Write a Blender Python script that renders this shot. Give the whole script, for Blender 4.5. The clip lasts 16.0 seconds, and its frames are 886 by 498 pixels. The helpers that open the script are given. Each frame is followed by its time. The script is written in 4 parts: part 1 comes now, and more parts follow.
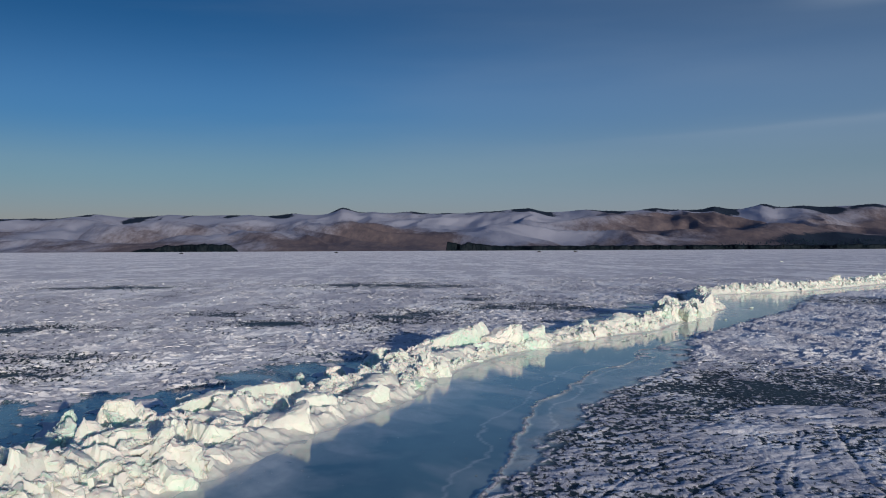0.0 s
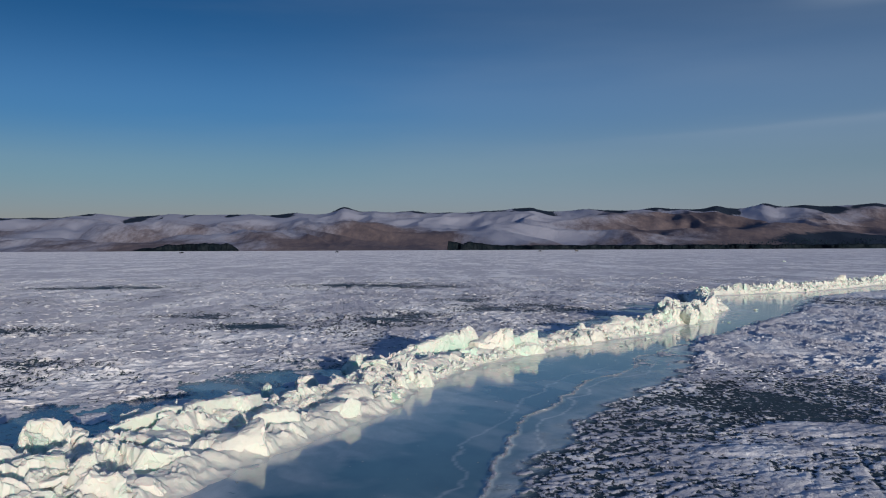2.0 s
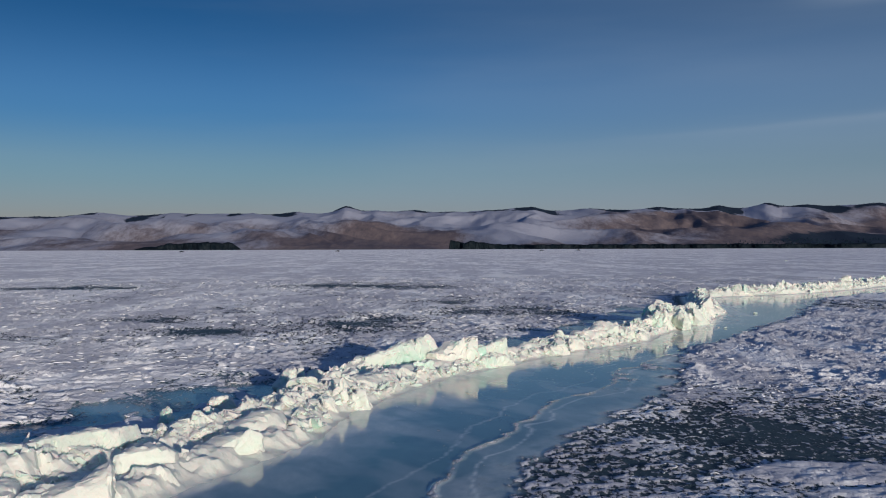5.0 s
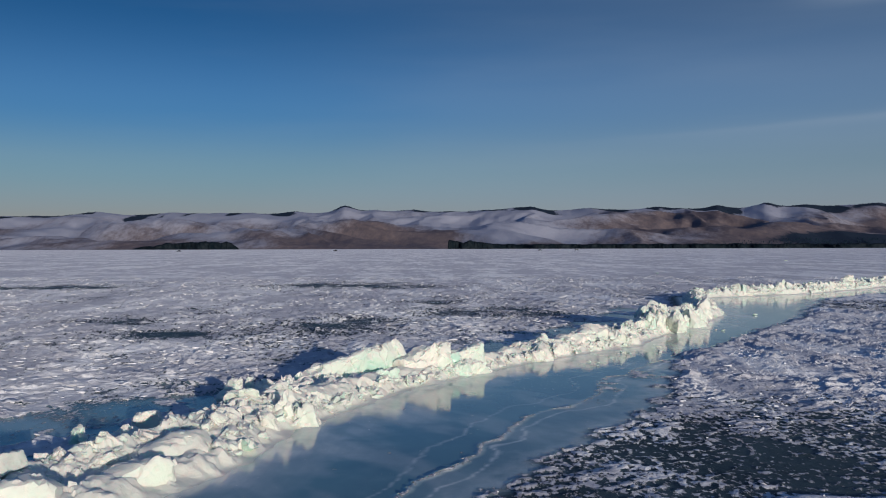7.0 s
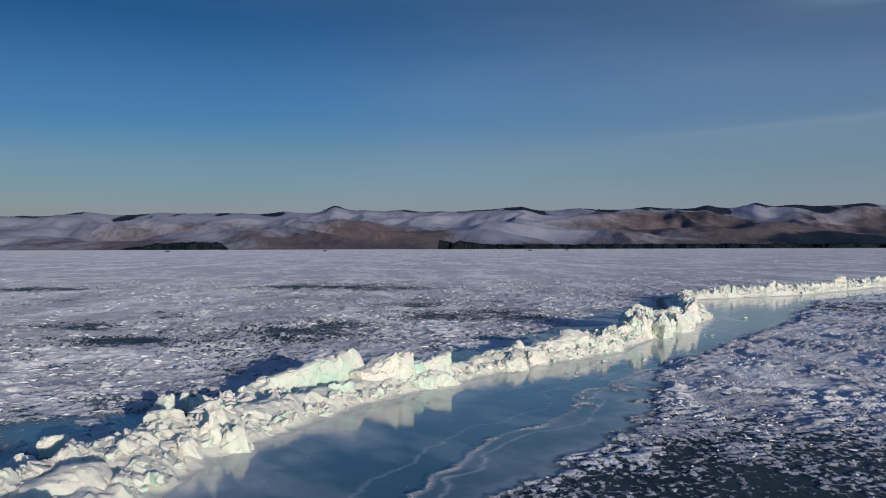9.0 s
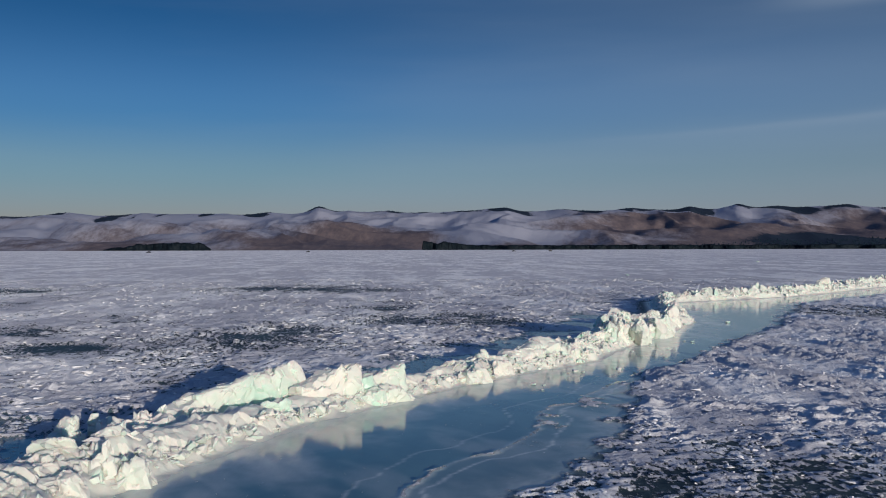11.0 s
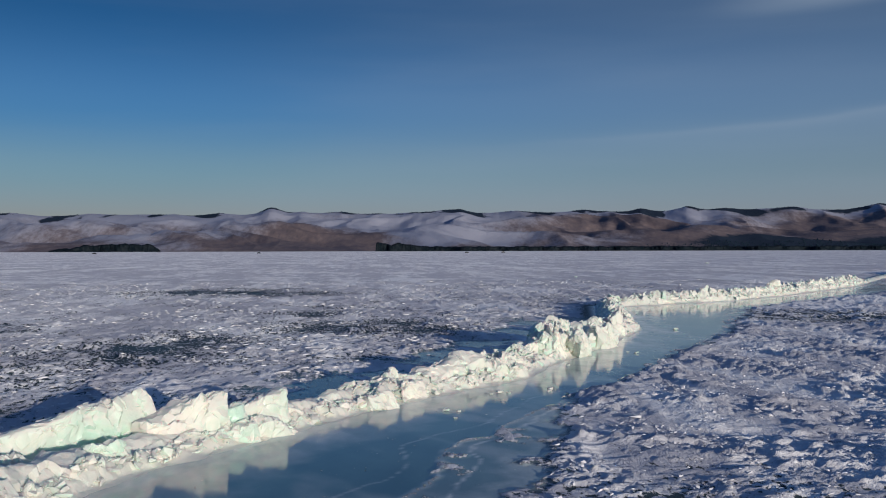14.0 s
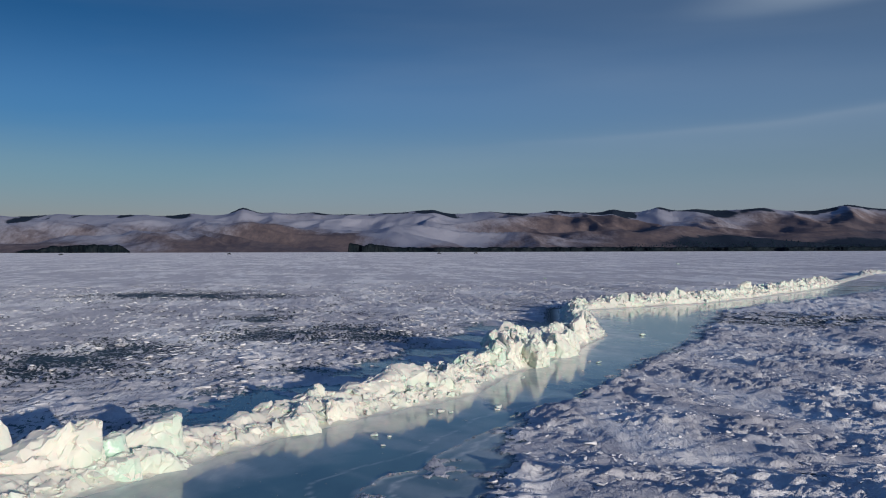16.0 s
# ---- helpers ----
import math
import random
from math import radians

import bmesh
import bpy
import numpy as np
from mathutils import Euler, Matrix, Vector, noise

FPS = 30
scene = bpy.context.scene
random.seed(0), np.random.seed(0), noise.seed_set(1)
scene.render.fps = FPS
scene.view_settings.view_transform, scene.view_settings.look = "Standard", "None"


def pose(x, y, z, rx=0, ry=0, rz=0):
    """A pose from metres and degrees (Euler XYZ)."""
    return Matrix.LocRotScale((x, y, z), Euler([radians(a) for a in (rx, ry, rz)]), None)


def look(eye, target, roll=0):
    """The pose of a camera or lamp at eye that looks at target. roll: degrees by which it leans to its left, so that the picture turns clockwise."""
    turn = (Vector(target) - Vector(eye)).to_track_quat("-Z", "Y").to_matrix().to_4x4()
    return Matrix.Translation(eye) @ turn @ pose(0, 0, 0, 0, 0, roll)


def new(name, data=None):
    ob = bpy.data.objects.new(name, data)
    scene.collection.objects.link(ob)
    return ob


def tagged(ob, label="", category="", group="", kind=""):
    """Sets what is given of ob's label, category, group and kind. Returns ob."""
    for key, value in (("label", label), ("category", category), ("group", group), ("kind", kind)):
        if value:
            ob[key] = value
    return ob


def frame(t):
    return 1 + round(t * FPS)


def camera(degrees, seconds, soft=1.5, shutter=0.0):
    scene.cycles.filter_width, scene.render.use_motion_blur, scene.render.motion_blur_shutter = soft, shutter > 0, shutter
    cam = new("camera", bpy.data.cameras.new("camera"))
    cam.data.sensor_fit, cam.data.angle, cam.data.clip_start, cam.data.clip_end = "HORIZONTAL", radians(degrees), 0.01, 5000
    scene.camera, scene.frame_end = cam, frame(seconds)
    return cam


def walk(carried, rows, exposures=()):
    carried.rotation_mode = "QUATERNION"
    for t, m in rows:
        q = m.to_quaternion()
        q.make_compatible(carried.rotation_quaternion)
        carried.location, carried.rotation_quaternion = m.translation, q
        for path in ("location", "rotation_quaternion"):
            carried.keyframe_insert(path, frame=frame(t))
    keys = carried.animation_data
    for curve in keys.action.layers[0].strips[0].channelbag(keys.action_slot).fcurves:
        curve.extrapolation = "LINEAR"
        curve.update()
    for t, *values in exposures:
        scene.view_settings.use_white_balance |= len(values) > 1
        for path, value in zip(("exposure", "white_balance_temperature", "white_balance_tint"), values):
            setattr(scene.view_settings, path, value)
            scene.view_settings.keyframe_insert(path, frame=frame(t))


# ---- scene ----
cam = camera(53.0, 16.0, soft=1.0)
# seconds, place, heading, pitch, lean of the drone's camera
PATH = [
    (0, 0.000, 0.000, 4.111, 0.002, 0.023, 0.265),
    (0.5, 0.086, 0.458, 4.104, 0.024, 0.004, 0.262),
    (1, 0.225, 0.983, 4.102, 0.062, -0.016, 0.255),
    (1.5, 0.399, 1.587, 4.104, 0.076, -0.023, 0.249),
    (2, 0.595, 2.235, 4.107, 0.087, -0.018, 0.241),
    (2.5, 0.859, 2.884, 4.106, 0.124, -0.032, 0.234),
    (3, 1.156, 3.566, 4.107, 0.164, -0.049, 0.227),
    (3.5, 1.429, 4.238, 4.110, 0.180, -0.058, 0.220),
    (4, 1.696, 4.885, 4.111, 0.195, -0.074, 0.214),
    (6.5, 2.867, 8.362, 3.961, 0.274, -0.064, 0.148),
    (7, 3.088, 8.992, 3.951, 0.169, -0.090, 0.145),
    (7.5, 3.284, 9.618, 3.945, 0.012, -0.096, 0.147),
    (8, 3.488, 10.246, 3.946, -0.163, -0.090, 0.151),
    (8.5, 3.681, 10.818, 3.950, -0.263, -0.087, 0.158),
    (9, 3.882, 11.397, 3.959, -0.437, -0.077, 0.165),
    (11.5, 4.978, 14.473, 3.962, -1.795, -0.017, 0.164),
    (12, 5.219, 15.134, 3.961, -2.233, -0.002, 0.173),
    (12.5, 5.467, 15.794, 3.959, -2.846, 0.012, 0.180),
    (13, 5.728, 16.477, 3.955, -3.444, 0.033, 0.170),
    (13.5, 5.980, 17.160, 3.945, -3.929, 0.035, 0.154),
    (14, 6.263, 17.849, 3.941, -4.408, 0.050, 0.138),
    (14.5, 6.544, 18.532, 3.941, -4.793, 0.065, 0.133),
    (15, 6.841, 19.249, 3.942, -5.231, 0.082, 0.137),
    (15.5, 7.124, 19.910, 3.940, -5.668, 0.092, 0.138),
    (16, 7.442, 20.591, 3.937, -6.136, 0.102, 0.134),
]
walk(cam, [(t, pose(x, y, z, 90 + pitch, lean, yaw)) for t, x, y, z, yaw, pitch, lean in PATH],
     exposures=[(0, 0.08, 6120, 10), (16, 0.08, 6120, 10)])

# ---- daylight: low sun behind the camera, over its right shoulder ----
SUN_ELEVATION, SHADOW_BEARING = 7.2, 24.0
sun_way = Vector((math.sin(radians(SHADOW_BEARING)), -math.cos(radians(SHADOW_BEARING)), math.tan(radians(SUN_ELEVATION)))).normalized()
sun_data = bpy.data.lights.new("sun", "SUN")
sun_data.energy, sun_data.angle, sun_data.color = 3.6, radians(0.53), (1.0, 0.88, 0.72)
sun = new("sun", sun_data)
sun.matrix_world = look(sun_way * 100, (0, 0, 0))

world = bpy.data.worlds.new("winter_sky")
scene.world = world
world.use_nodes = True
wn, wl = world.node_tree.nodes, world.node_tree.links
sky = wn.new("ShaderNodeTexSky")
sky.sky_type, sky.sun_disc = "NISHITA", False
sky.sun_elevation, sky.sun_rotation = radians(SUN_ELEVATION), radians(180 - SHADOW_BEARING)
sky.altitude, sky.air_density, sky.dust_density, sky.ozone_density = 456, 1.0, 0.6, 2.0
coord = wn.new("ShaderNodeTexCoord")
height = wn.new("ShaderNodeSeparateXYZ")
wl.new(coord.outputs["Generated"], height.inputs[0])
# frosty air: greyer over the horizon, deep blue higher up
depth = wn.new("ShaderNodeValToRGB")
depth.color_ramp.interpolation = "EASE"
for at, colour in ((0.02, (0.52, 0.50, 0.78)), (0.09, (0.43, 0.53, 0.72)), (0.15, (0.26, 0.46, 0.74)), (0.27, (0.105, 0.29, 0.51)), (0.5, (0.23, 0.52, 0.96)), (0.9, (0.23, 0.55, 1.03))):
    stop = depth.color_ramp.elements.new(at)
    stop.color = (*colour, 1)
depth.color_ramp.elements.remove(depth.color_ramp.elements[0])
depth.color_ramp.elements.remove(depth.color_ramp.elements[-1])
wl.new(height.outputs["Z"], depth.inputs["Fac"])
deep = wn.new("ShaderNodeMixRGB")
deep.blend_type, deep.inputs["Fac"].default_value = "MULTIPLY", 1.0
wl.new(sky.outputs["Color"], deep.inputs["Color1"])
wl.new(depth.outputs["Color"], deep.inputs["Color2"])


def sky_math(op, a, b=0.0, c=0.0, clamp=False):
    node = wn.new("ShaderNodeMath")
    node.operation, node.use_clamp = op, clamp
    for slot, value in zip(node.inputs, (a, b, c)):
        if isinstance(value, (int, float)):
            slot.default_value = value
        else:
            wl.new(value, slot)
    return node.outputs[0]


def sky_ramp(value, lo, hi, to_lo=0.0, to_hi=1.0):
    node = wn.new("ShaderNodeMapRange")
    node.interpolation_type = "SMOOTHSTEP"
    for slot, number in zip(range(1, 5), (lo, hi, to_lo, to_hi)):
        node.inputs[slot].default_value = number
    wl.new(value, node.inputs[0])
    return node.outputs[0]


def sky_noise(scale, squash, detail):
    turn = wn.new("ShaderNodeMapping")
    turn.inputs["Scale"].default_value = squash
    turn.inputs["Rotation"].default_value = (0.0, radians(-5), radians(10))
    wl.new(coord.outputs["Generated"], turn.inputs["Vector"])
    node = wn.new("ShaderNodeTexNoise")
    node.inputs["Scale"].default_value, node.inputs["Detail"].default_value, node.inputs["Roughness"].default_value = scale, detail, 0.5
    wl.new(turn.outputs["Vector"], node.inputs["Vector"])
    return sky_math("SUBTRACT", node.outputs["Fac"], 0.5)


# thin cirrus: a faint broad sheet, one long streak rising to the east, and a pale tuft high in the east
east, up = height.outputs["X"], height.outputs["Z"]
wisps, waver = sky_noise(1.6, (1.2, 1.0, 9.0), 5), sky_noise(3.0, (1.0, 1.0, 5.0), 3)
over = sky_math("SUBTRACT", up, sky_math("MULTIPLY_ADD", east, 0.071, sky_math("MULTIPLY_ADD", waver, 0.02, 0.105)))
streak = sky_math("MULTIPLY", sky_math("MULTIPLY", sky_ramp(over, 0.004, -0.002), sky_ramp(over, -0.045, -0.002)), sky_ramp(east, 0.04, 0.42, 0.0, 0.12))
edge = sky_math("MULTIPLY", over, 160.0)
streak = sky_math("ADD", streak, sky_math("MULTIPLY", sky_math("POWER", 2.718, sky_math("MULTIPLY", sky_math("MULTIPLY", edge, edge), -1.0)), sky_ramp(east, 0.1, 0.45, 0.0, 0.09)))
slant = sky_math("ADD", sky_math("MULTIPLY_ADD", up, -1.0, east), sky_math("MULTIPLY", waver, 0.25))
broad = sky_math("MULTIPLY", sky_math("MULTIPLY", sky_ramp(slant, -0.28, -0.12), sky_ramp(sky_math("MULTIPLY_ADD", waver, 0.06, up), 0.215, 0.17)), 0.07)
aside = sky_math("MULTIPLY", sky_math("SUBTRACT", east, 0.50), 5.5)
aloft = sky_math("MULTIPLY", sky_math("SUBTRACT", sky_math("MULTIPLY_ADD", east, -0.10, up), 0.218), 34.0)
tuft = sky_math("MULTIPLY", sky_ramp(sky_math("SQRT", sky_math("ADD", sky_math("MULTIPLY", aside, aside), sky_math("MULTIPLY", aloft, aloft))), 1.0, 0.1), sky_math("MULTIPLY_ADD", wisps, 0.9, 0.42))
sheet_of_ice = sky_ramp(wisps, -0.05, 0.35, 0.0, 0.10)
veil = sky_math("ADD", sky_math("ADD", streak, broad), sky_math("ADD", tuft, sky_math("ADD", sheet_of_ice, sky_ramp(east, -0.40, 0.55, -0.02, 0.22))))
cirrus = wn.new("ShaderNodeMixRGB")
cirrus.inputs["Color2"].default_value = (2.8, 3.35, 4.0, 1)
haze = wn.new("ShaderNodeMapRange")
haze.interpolation_type = "SMOOTHSTEP"
for slot, value in zip(range(1, 5), (0.0, 0.12, 0.13, 0.0)):
    haze.inputs[slot].default_value = value
wl.new(height.outputs["Z"], haze.inputs[0])
thick = wn.new("ShaderNodeMath")
thick.operation, thick.use_clamp = "ADD", True
wl.new(veil, thick.inputs[0])
wl.new(haze.outputs[0], thick.inputs[1])
wl.new(thick.outputs[0], cirrus.inputs["Fac"])
wl.new(deep.outputs["Color"], cirrus.inputs["Color1"])
wl.new(cirrus.outputs["Color"], wn["Background"].inputs["Color"])
wn["Background"].inputs["Strength"].default_value = 0.10


# ---- materials ----
class Shade:
    """A node material under construction."""

    def __init__(self, name):
        self.mat = bpy.data.materials.new(name)
        self.mat.use_nodes = True
        self.n, self.l = self.mat.node_tree.nodes, self.mat.node_tree.links
        self.p = self.n["Principled BSDF"]
        self.xyz = self.n.new("ShaderNodeTexCoord").outputs["Object"]

    def noise(self, scale, detail=4, rough=0.55, squash=None, turn=0.0):
        at = self.xyz
        if squash:
            m = self.n.new("ShaderNodeMapping")
            m.inputs["Scale"].default_value = squash
            m.inputs["Rotation"].default_value = (0, 0, radians(turn))
            self.l.new(at, m.inputs["Vector"])
            at = m.outputs["Vector"]
        t = self.n.new("ShaderNodeTexNoise")
        t.inputs["Scale"].default_value, t.inputs["Detail"].default_value, t.inputs["Roughness"].default_value = scale, detail, rough
        self.l.new(at, t.inputs["Vector"])
        return t.outputs["Fac"]

    def attr(self, name):
        t = self.n.new("ShaderNodeAttribute")
        t.attribute_name = name
        return t.outputs["Fac"]

    def math(self, op, a, b=0.0, c=None):
        t = self.n.new("ShaderNodeMath")
        t.operation = op
        for i, v in enumerate((a, b, c)):
            if v is None:
                continue
            if isinstance(v, (int, float)):
                t.inputs[i].default_value = v
            else:
                self.l.new(v, t.inputs[i])
        return t.outputs[0]

    def ramp(self, fac, lo, hi, to_lo=0.0, to_hi=1.0):
        t = self.n.new("ShaderNodeMapRange")
        t.interpolation_type = "SMOOTHSTEP"
        for i, v in enumerate((lo, hi, to_lo, to_hi)):
            t.inputs[i + 1].default_value = v
        self.l.new(fac, t.inputs[0])
        return t.outputs[0]

    def mix(self, fac, a, b):
        t = self.n.new("ShaderNodeMixRGB")
        for i, v in enumerate((fac, a, b)):
            if isinstance(v, (int, float)):
                t.inputs[i].default_value = v
            elif isinstance(v, tuple):
                t.inputs[i].default_value = (*v, 1)
            else:
                self.l.new(v, t.inputs[i])
        return t.outputs[0]

    def random(self):
        return self.n.new("ShaderNodeObjectInfo").outputs["Random"]

    def island(self):
        return self.n.new("ShaderNodeNewGeometry").outputs["Random Per Island"]

    def bump(self, height, strength, distance):
        t = self.n.new("ShaderNodeBump")
        t.inputs["Strength"].default_value, t.inputs["Distance"].default_value = strength, distance
        self.l.new(height, t.inputs["Height"])
        self.l.new(t.outputs["Normal"], self.p.inputs["Normal"])

    def set(self, **values):
        for key, v in values.items():
            socket = self.p.inputs[key.replace("_", " ")]
            if isinstance(v, (int, float)):
                socket.default_value = v
            elif isinstance(v, tuple):
                socket.default_value = (*v, 1) if len(v) == 3 and socket.type == "RGBA" else v
            else:
                self.l.new(v, socket)
        return self


def lake_material():
    s = Shade("lake_ice_and_snow")
    fine = s.noise(7.0, 7, 0.68, (1.0, 0.5, 1.0), 24)
    grit = s.noise(30.0, 3, 0.6)
    cover = s.math("ADD", s.attr("snow"), s.math("MULTIPLY_ADD", fine, 2.3, -1.13))
    snow = s.ramp(cover, 0.41, 0.54)
    streak = s.math("ADD", s.noise(0.09, 5, 0.6, (0.35, 1.0, 1.0), 8), s.math("MULTIPLY_ADD", s.noise(0.035, 8, 0.72, (1.0, 0.8, 1.0), 5), 2.0, -1.0))
    dash = s.noise(0.16, 6, 0.65, (1.0, 0.14, 1.0), 4)
    flecks = s.noise(0.55, 6, 0.7, (1.0, 0.28, 1.0), 3)
    streak = s.math("ADD", s.math("MULTIPLY", streak, 0.45), s.math("ADD", s.math("MULTIPLY_ADD", dash, 1.2, -0.43), s.math("MULTIPLY_ADD", flecks, 1.3, -0.62)))
    snow_colour = s.mix(s.ramp(streak, 0.30, 0.64), (0.58, 0.575, 0.63), (0.93, 0.92, 0.94))
    cloudy = s.noise(0.5, 5, 0.6, (1.0, 0.4, 1.0), 25)
    bare = s.mix(s.ramp(cloudy, 0.3, 0.75), (0.026, 0.042, 0.054), (0.055, 0.084, 0.102))
    clear = s.mix(s.ramp(s.noise(0.33, 5, 0.6, (1.0, 0.5, 1.0), 26), 0.3, 0.7), (0.07, 0.15, 0.205), (0.12, 0.225, 0.275))
    ice = s.mix(s.attr("lead"), bare, clear)
    frosty = s.math("MULTIPLY", s.attr("frost"), s.ramp(s.noise(1.3, 6, 0.68, (1.0, 0.35, 1.0), 26), 0.25, 0.75, 0.55, 1.0))
    ice = s.mix(frosty, ice, (0.66, 0.69, 0.71))
    rough_ice = s.ramp(s.noise(2.2, 4), 0.3, 0.8, 0.015, 0.06)
    wet = s.math("MAXIMUM", s.attr("lead"), frosty)
    rough_ice = s.math("ADD", s.math("MULTIPLY_ADD", wet, -0.43, 0.45), s.math("ADD", rough_ice, s.math("MULTIPLY", frosty, 0.12)))
    s.set(Base_Color=s.mix(snow, ice, snow_colour), IOR=1.31, Specular_IOR_Level=s.math("MULTIPLY_ADD", wet, 0.4, 0.1))
    rough = s.n.new("ShaderNodeMix")
    s.l.new(snow, rough.inputs[0]), s.l.new(rough_ice, rough.inputs[2])
    rough.inputs[3].default_value = 0.8
    s.set(Roughness=rough.outputs[0], Diffuse_Roughness=0.2)
    dry = s.math("SUBTRACT", 1.0, wet)
    keep = s.math("MAXIMUM", s.math("MULTIPLY", snow, 0.95), s.math("MULTIPLY_ADD", dry, 0.3, 0.008))
    carved = s.noise(2.4, 5, 0.7, (1.0, 0.45, 1.0), 28)
    relief = s.math("MULTIPLY", s.math("ADD", s.math("MULTIPLY_ADD", carved, 1.4, fine), s.math("MULTIPLY", grit, 0.42)), keep)
    s.bump(relief, 0.9, 0.07)
    return s.mat


def ridge_material(name, green, per_island=False, relief=0.55, spread=0.35):
    """Broken lake ice: pale green in the broken faces, dusted with snow on what faces up."""
    s = Shade(name)
    vary = s.island() if per_island else s.random()
    crust = s.noise(2.2, 5, 0.6)
    face = s.n.new("ShaderNodeSeparateXYZ")
    s.l.new(s.n.new("ShaderNodeNewGeometry").outputs["Normal"], face.inputs[0])
    dust = s.ramp(s.math("ADD", face.outputs["Z"], s.math("MULTIPLY_ADD", crust, 1.6, -0.8)), 0.05, 0.7)
    tint = s.ramp(s.math("ADD", s.math("MULTIPLY", vary, 0.5), s.noise(1.1, 4, 0.55)), 0.42, 0.9)
    glassy = s.math("MULTIPLY", s.math("MULTIPLY", tint, green), s.math("MULTIPLY_ADD", dust, -0.85, 1.0))
    s.set(Base_Color=s.mix(glassy, (0.77, 0.755, 0.68), (0.48, 0.685, 0.57)), IOR=1.31,
          Roughness=s.ramp(s.math("SUBTRACT", crust, s.math("MULTIPLY", glassy, 0.3)), 0.2, 0.6, 0.2, 0.65),
          Subsurface_Weight=0.6, Subsurface_Radius=(0.28, 0.38, 0.36), Subsurface_Scale=spread)
    s.bump(s.noise(5.0, 6, 0.62), relief, 0.06)
    return s.mat


def lump_material():
    s = Shade("crusted_snow_lumps")
    crust = s.noise(4.0, 5, 0.6)
    s.set(Base_Color=s.mix(crust, (0.66, 0.66, 0.70), (0.80, 0.79, 0.82)), Roughness=0.8, Diffuse_Roughness=0.2)
    s.bump(crust, 0.6, 0.05)
    return s.mat


def hill_material():
    s = Shade("hazed_snowy_steppe")
    patch = s.noise(0.006, 6, 0.62, (1.0, 0.45, 1.0))
    scrub = s.noise(0.05, 6, 0.72, (1.0, 0.35, 1.0))
    lay = s.math("ADD", s.attr("snow"), s.math("ADD", s.math("MULTIPLY_ADD", patch, 1.0, -0.5), s.math("MULTIPLY_ADD", scrub, 0.55, -0.275)))
    soil = s.ramp(s.math("ADD", s.math("MULTIPLY", scrub, 0.6), s.math("MULTIPLY", patch, 0.4)), 0.35, 0.65)
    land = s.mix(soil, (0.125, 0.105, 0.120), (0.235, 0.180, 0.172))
    # land turns darker and bluer where the snow value is lowest
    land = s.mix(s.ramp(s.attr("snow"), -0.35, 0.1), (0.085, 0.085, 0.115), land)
    # thin snow, its colour greyed blue to paint in the distance haze
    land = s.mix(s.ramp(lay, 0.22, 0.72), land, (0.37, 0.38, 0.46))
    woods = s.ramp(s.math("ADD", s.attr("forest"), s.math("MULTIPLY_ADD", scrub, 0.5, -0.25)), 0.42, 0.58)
    # the woods' colour is lightened towards blue, also for painted haze
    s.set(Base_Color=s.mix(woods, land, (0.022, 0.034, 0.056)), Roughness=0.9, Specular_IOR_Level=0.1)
    s.bump(s.math("ADD", scrub, s.math("MULTIPLY", patch, 2.0)), 0.4, 8.0)
    return s.mat


def rock_material():
    s = Shade("shaded_cliff_rock")
    crag = s.noise(0.05, 6, 0.65, (1.0, 1.0, 0.8))
    # dark rock, with the cliffs' shade put into these near-black colours
    s.set(Base_Color=s.mix(s.ramp(crag, 0.35, 0.7), (0.004, 0.009, 0.014), (0.018, 0.024, 0.03)), Roughness=0.9, Specular_IOR_Level=0.05)
    s.bump(crag, 0.5, 2.0)
    return s.mat


def plain_material(name, colour, rough, shine=0.5):
    s = Shade(name)
    worn = s.noise(3.0, 4)
    dull = tuple(c * 0.75 for c in colour)
    s.set(Base_Color=s.mix(worn, dull, colour), Roughness=s.ramp(worn, 0.3, 0.7, rough, min(1, rough + 0.15)), Specular_IOR_Level=shine)
    return s.mat


LAKE, SNOW_BANK, ICE = lake_material(), ridge_material("wind_packed_ridge_snow", 0.35), ridge_material("ridge_ice", 0.85)
FLOE = ridge_material("thick_green_floe_ice", 1.0, relief=0.3, spread=0.5)
OLD_ICE = ridge_material("weathered_ridge_ice", 0.3)
RUBBLE, LUMPS = ridge_material("ice_rubble", 0.7, per_island=True), lump_material()
HILL, ROCK = hill_material(), rock_material()
TREES = plain_material("dark_conifer", (0.012, 0.026, 0.04), 0.9, 0.05)
CAR_DARK, CAR_GREY = plain_material("dark_car_paint", (0.010, 0.011, 0.014), 0.45, 0.25), plain_material("grey_car_paint", (0.02, 0.022, 0.028), 0.45, 0.25)
GLASS, TYRE = plain_material("dark_window_glass", (0.01, 0.012, 0.015), 0.05), plain_material("tyre_rubber", (0.02, 0.02, 0.02), 0.85)


# ---- numbers for natural forms ----
def lattice(ix, iy, seed):
    h = (ix.astype(np.int64) * 374761393 + iy.astype(np.int64) * 668265263 + seed * 974711) & 0xFFFFFFFF
    h = ((h ^ (h >> 13)) * 1274126177) & 0xFFFFFFFF
    h = ((h ^ (h >> 16)) * 2246822519) & 0xFFFFFFFF
    return ((h ^ (h >> 15)) & 0xFFFFFF) / float(0xFFFFFF)


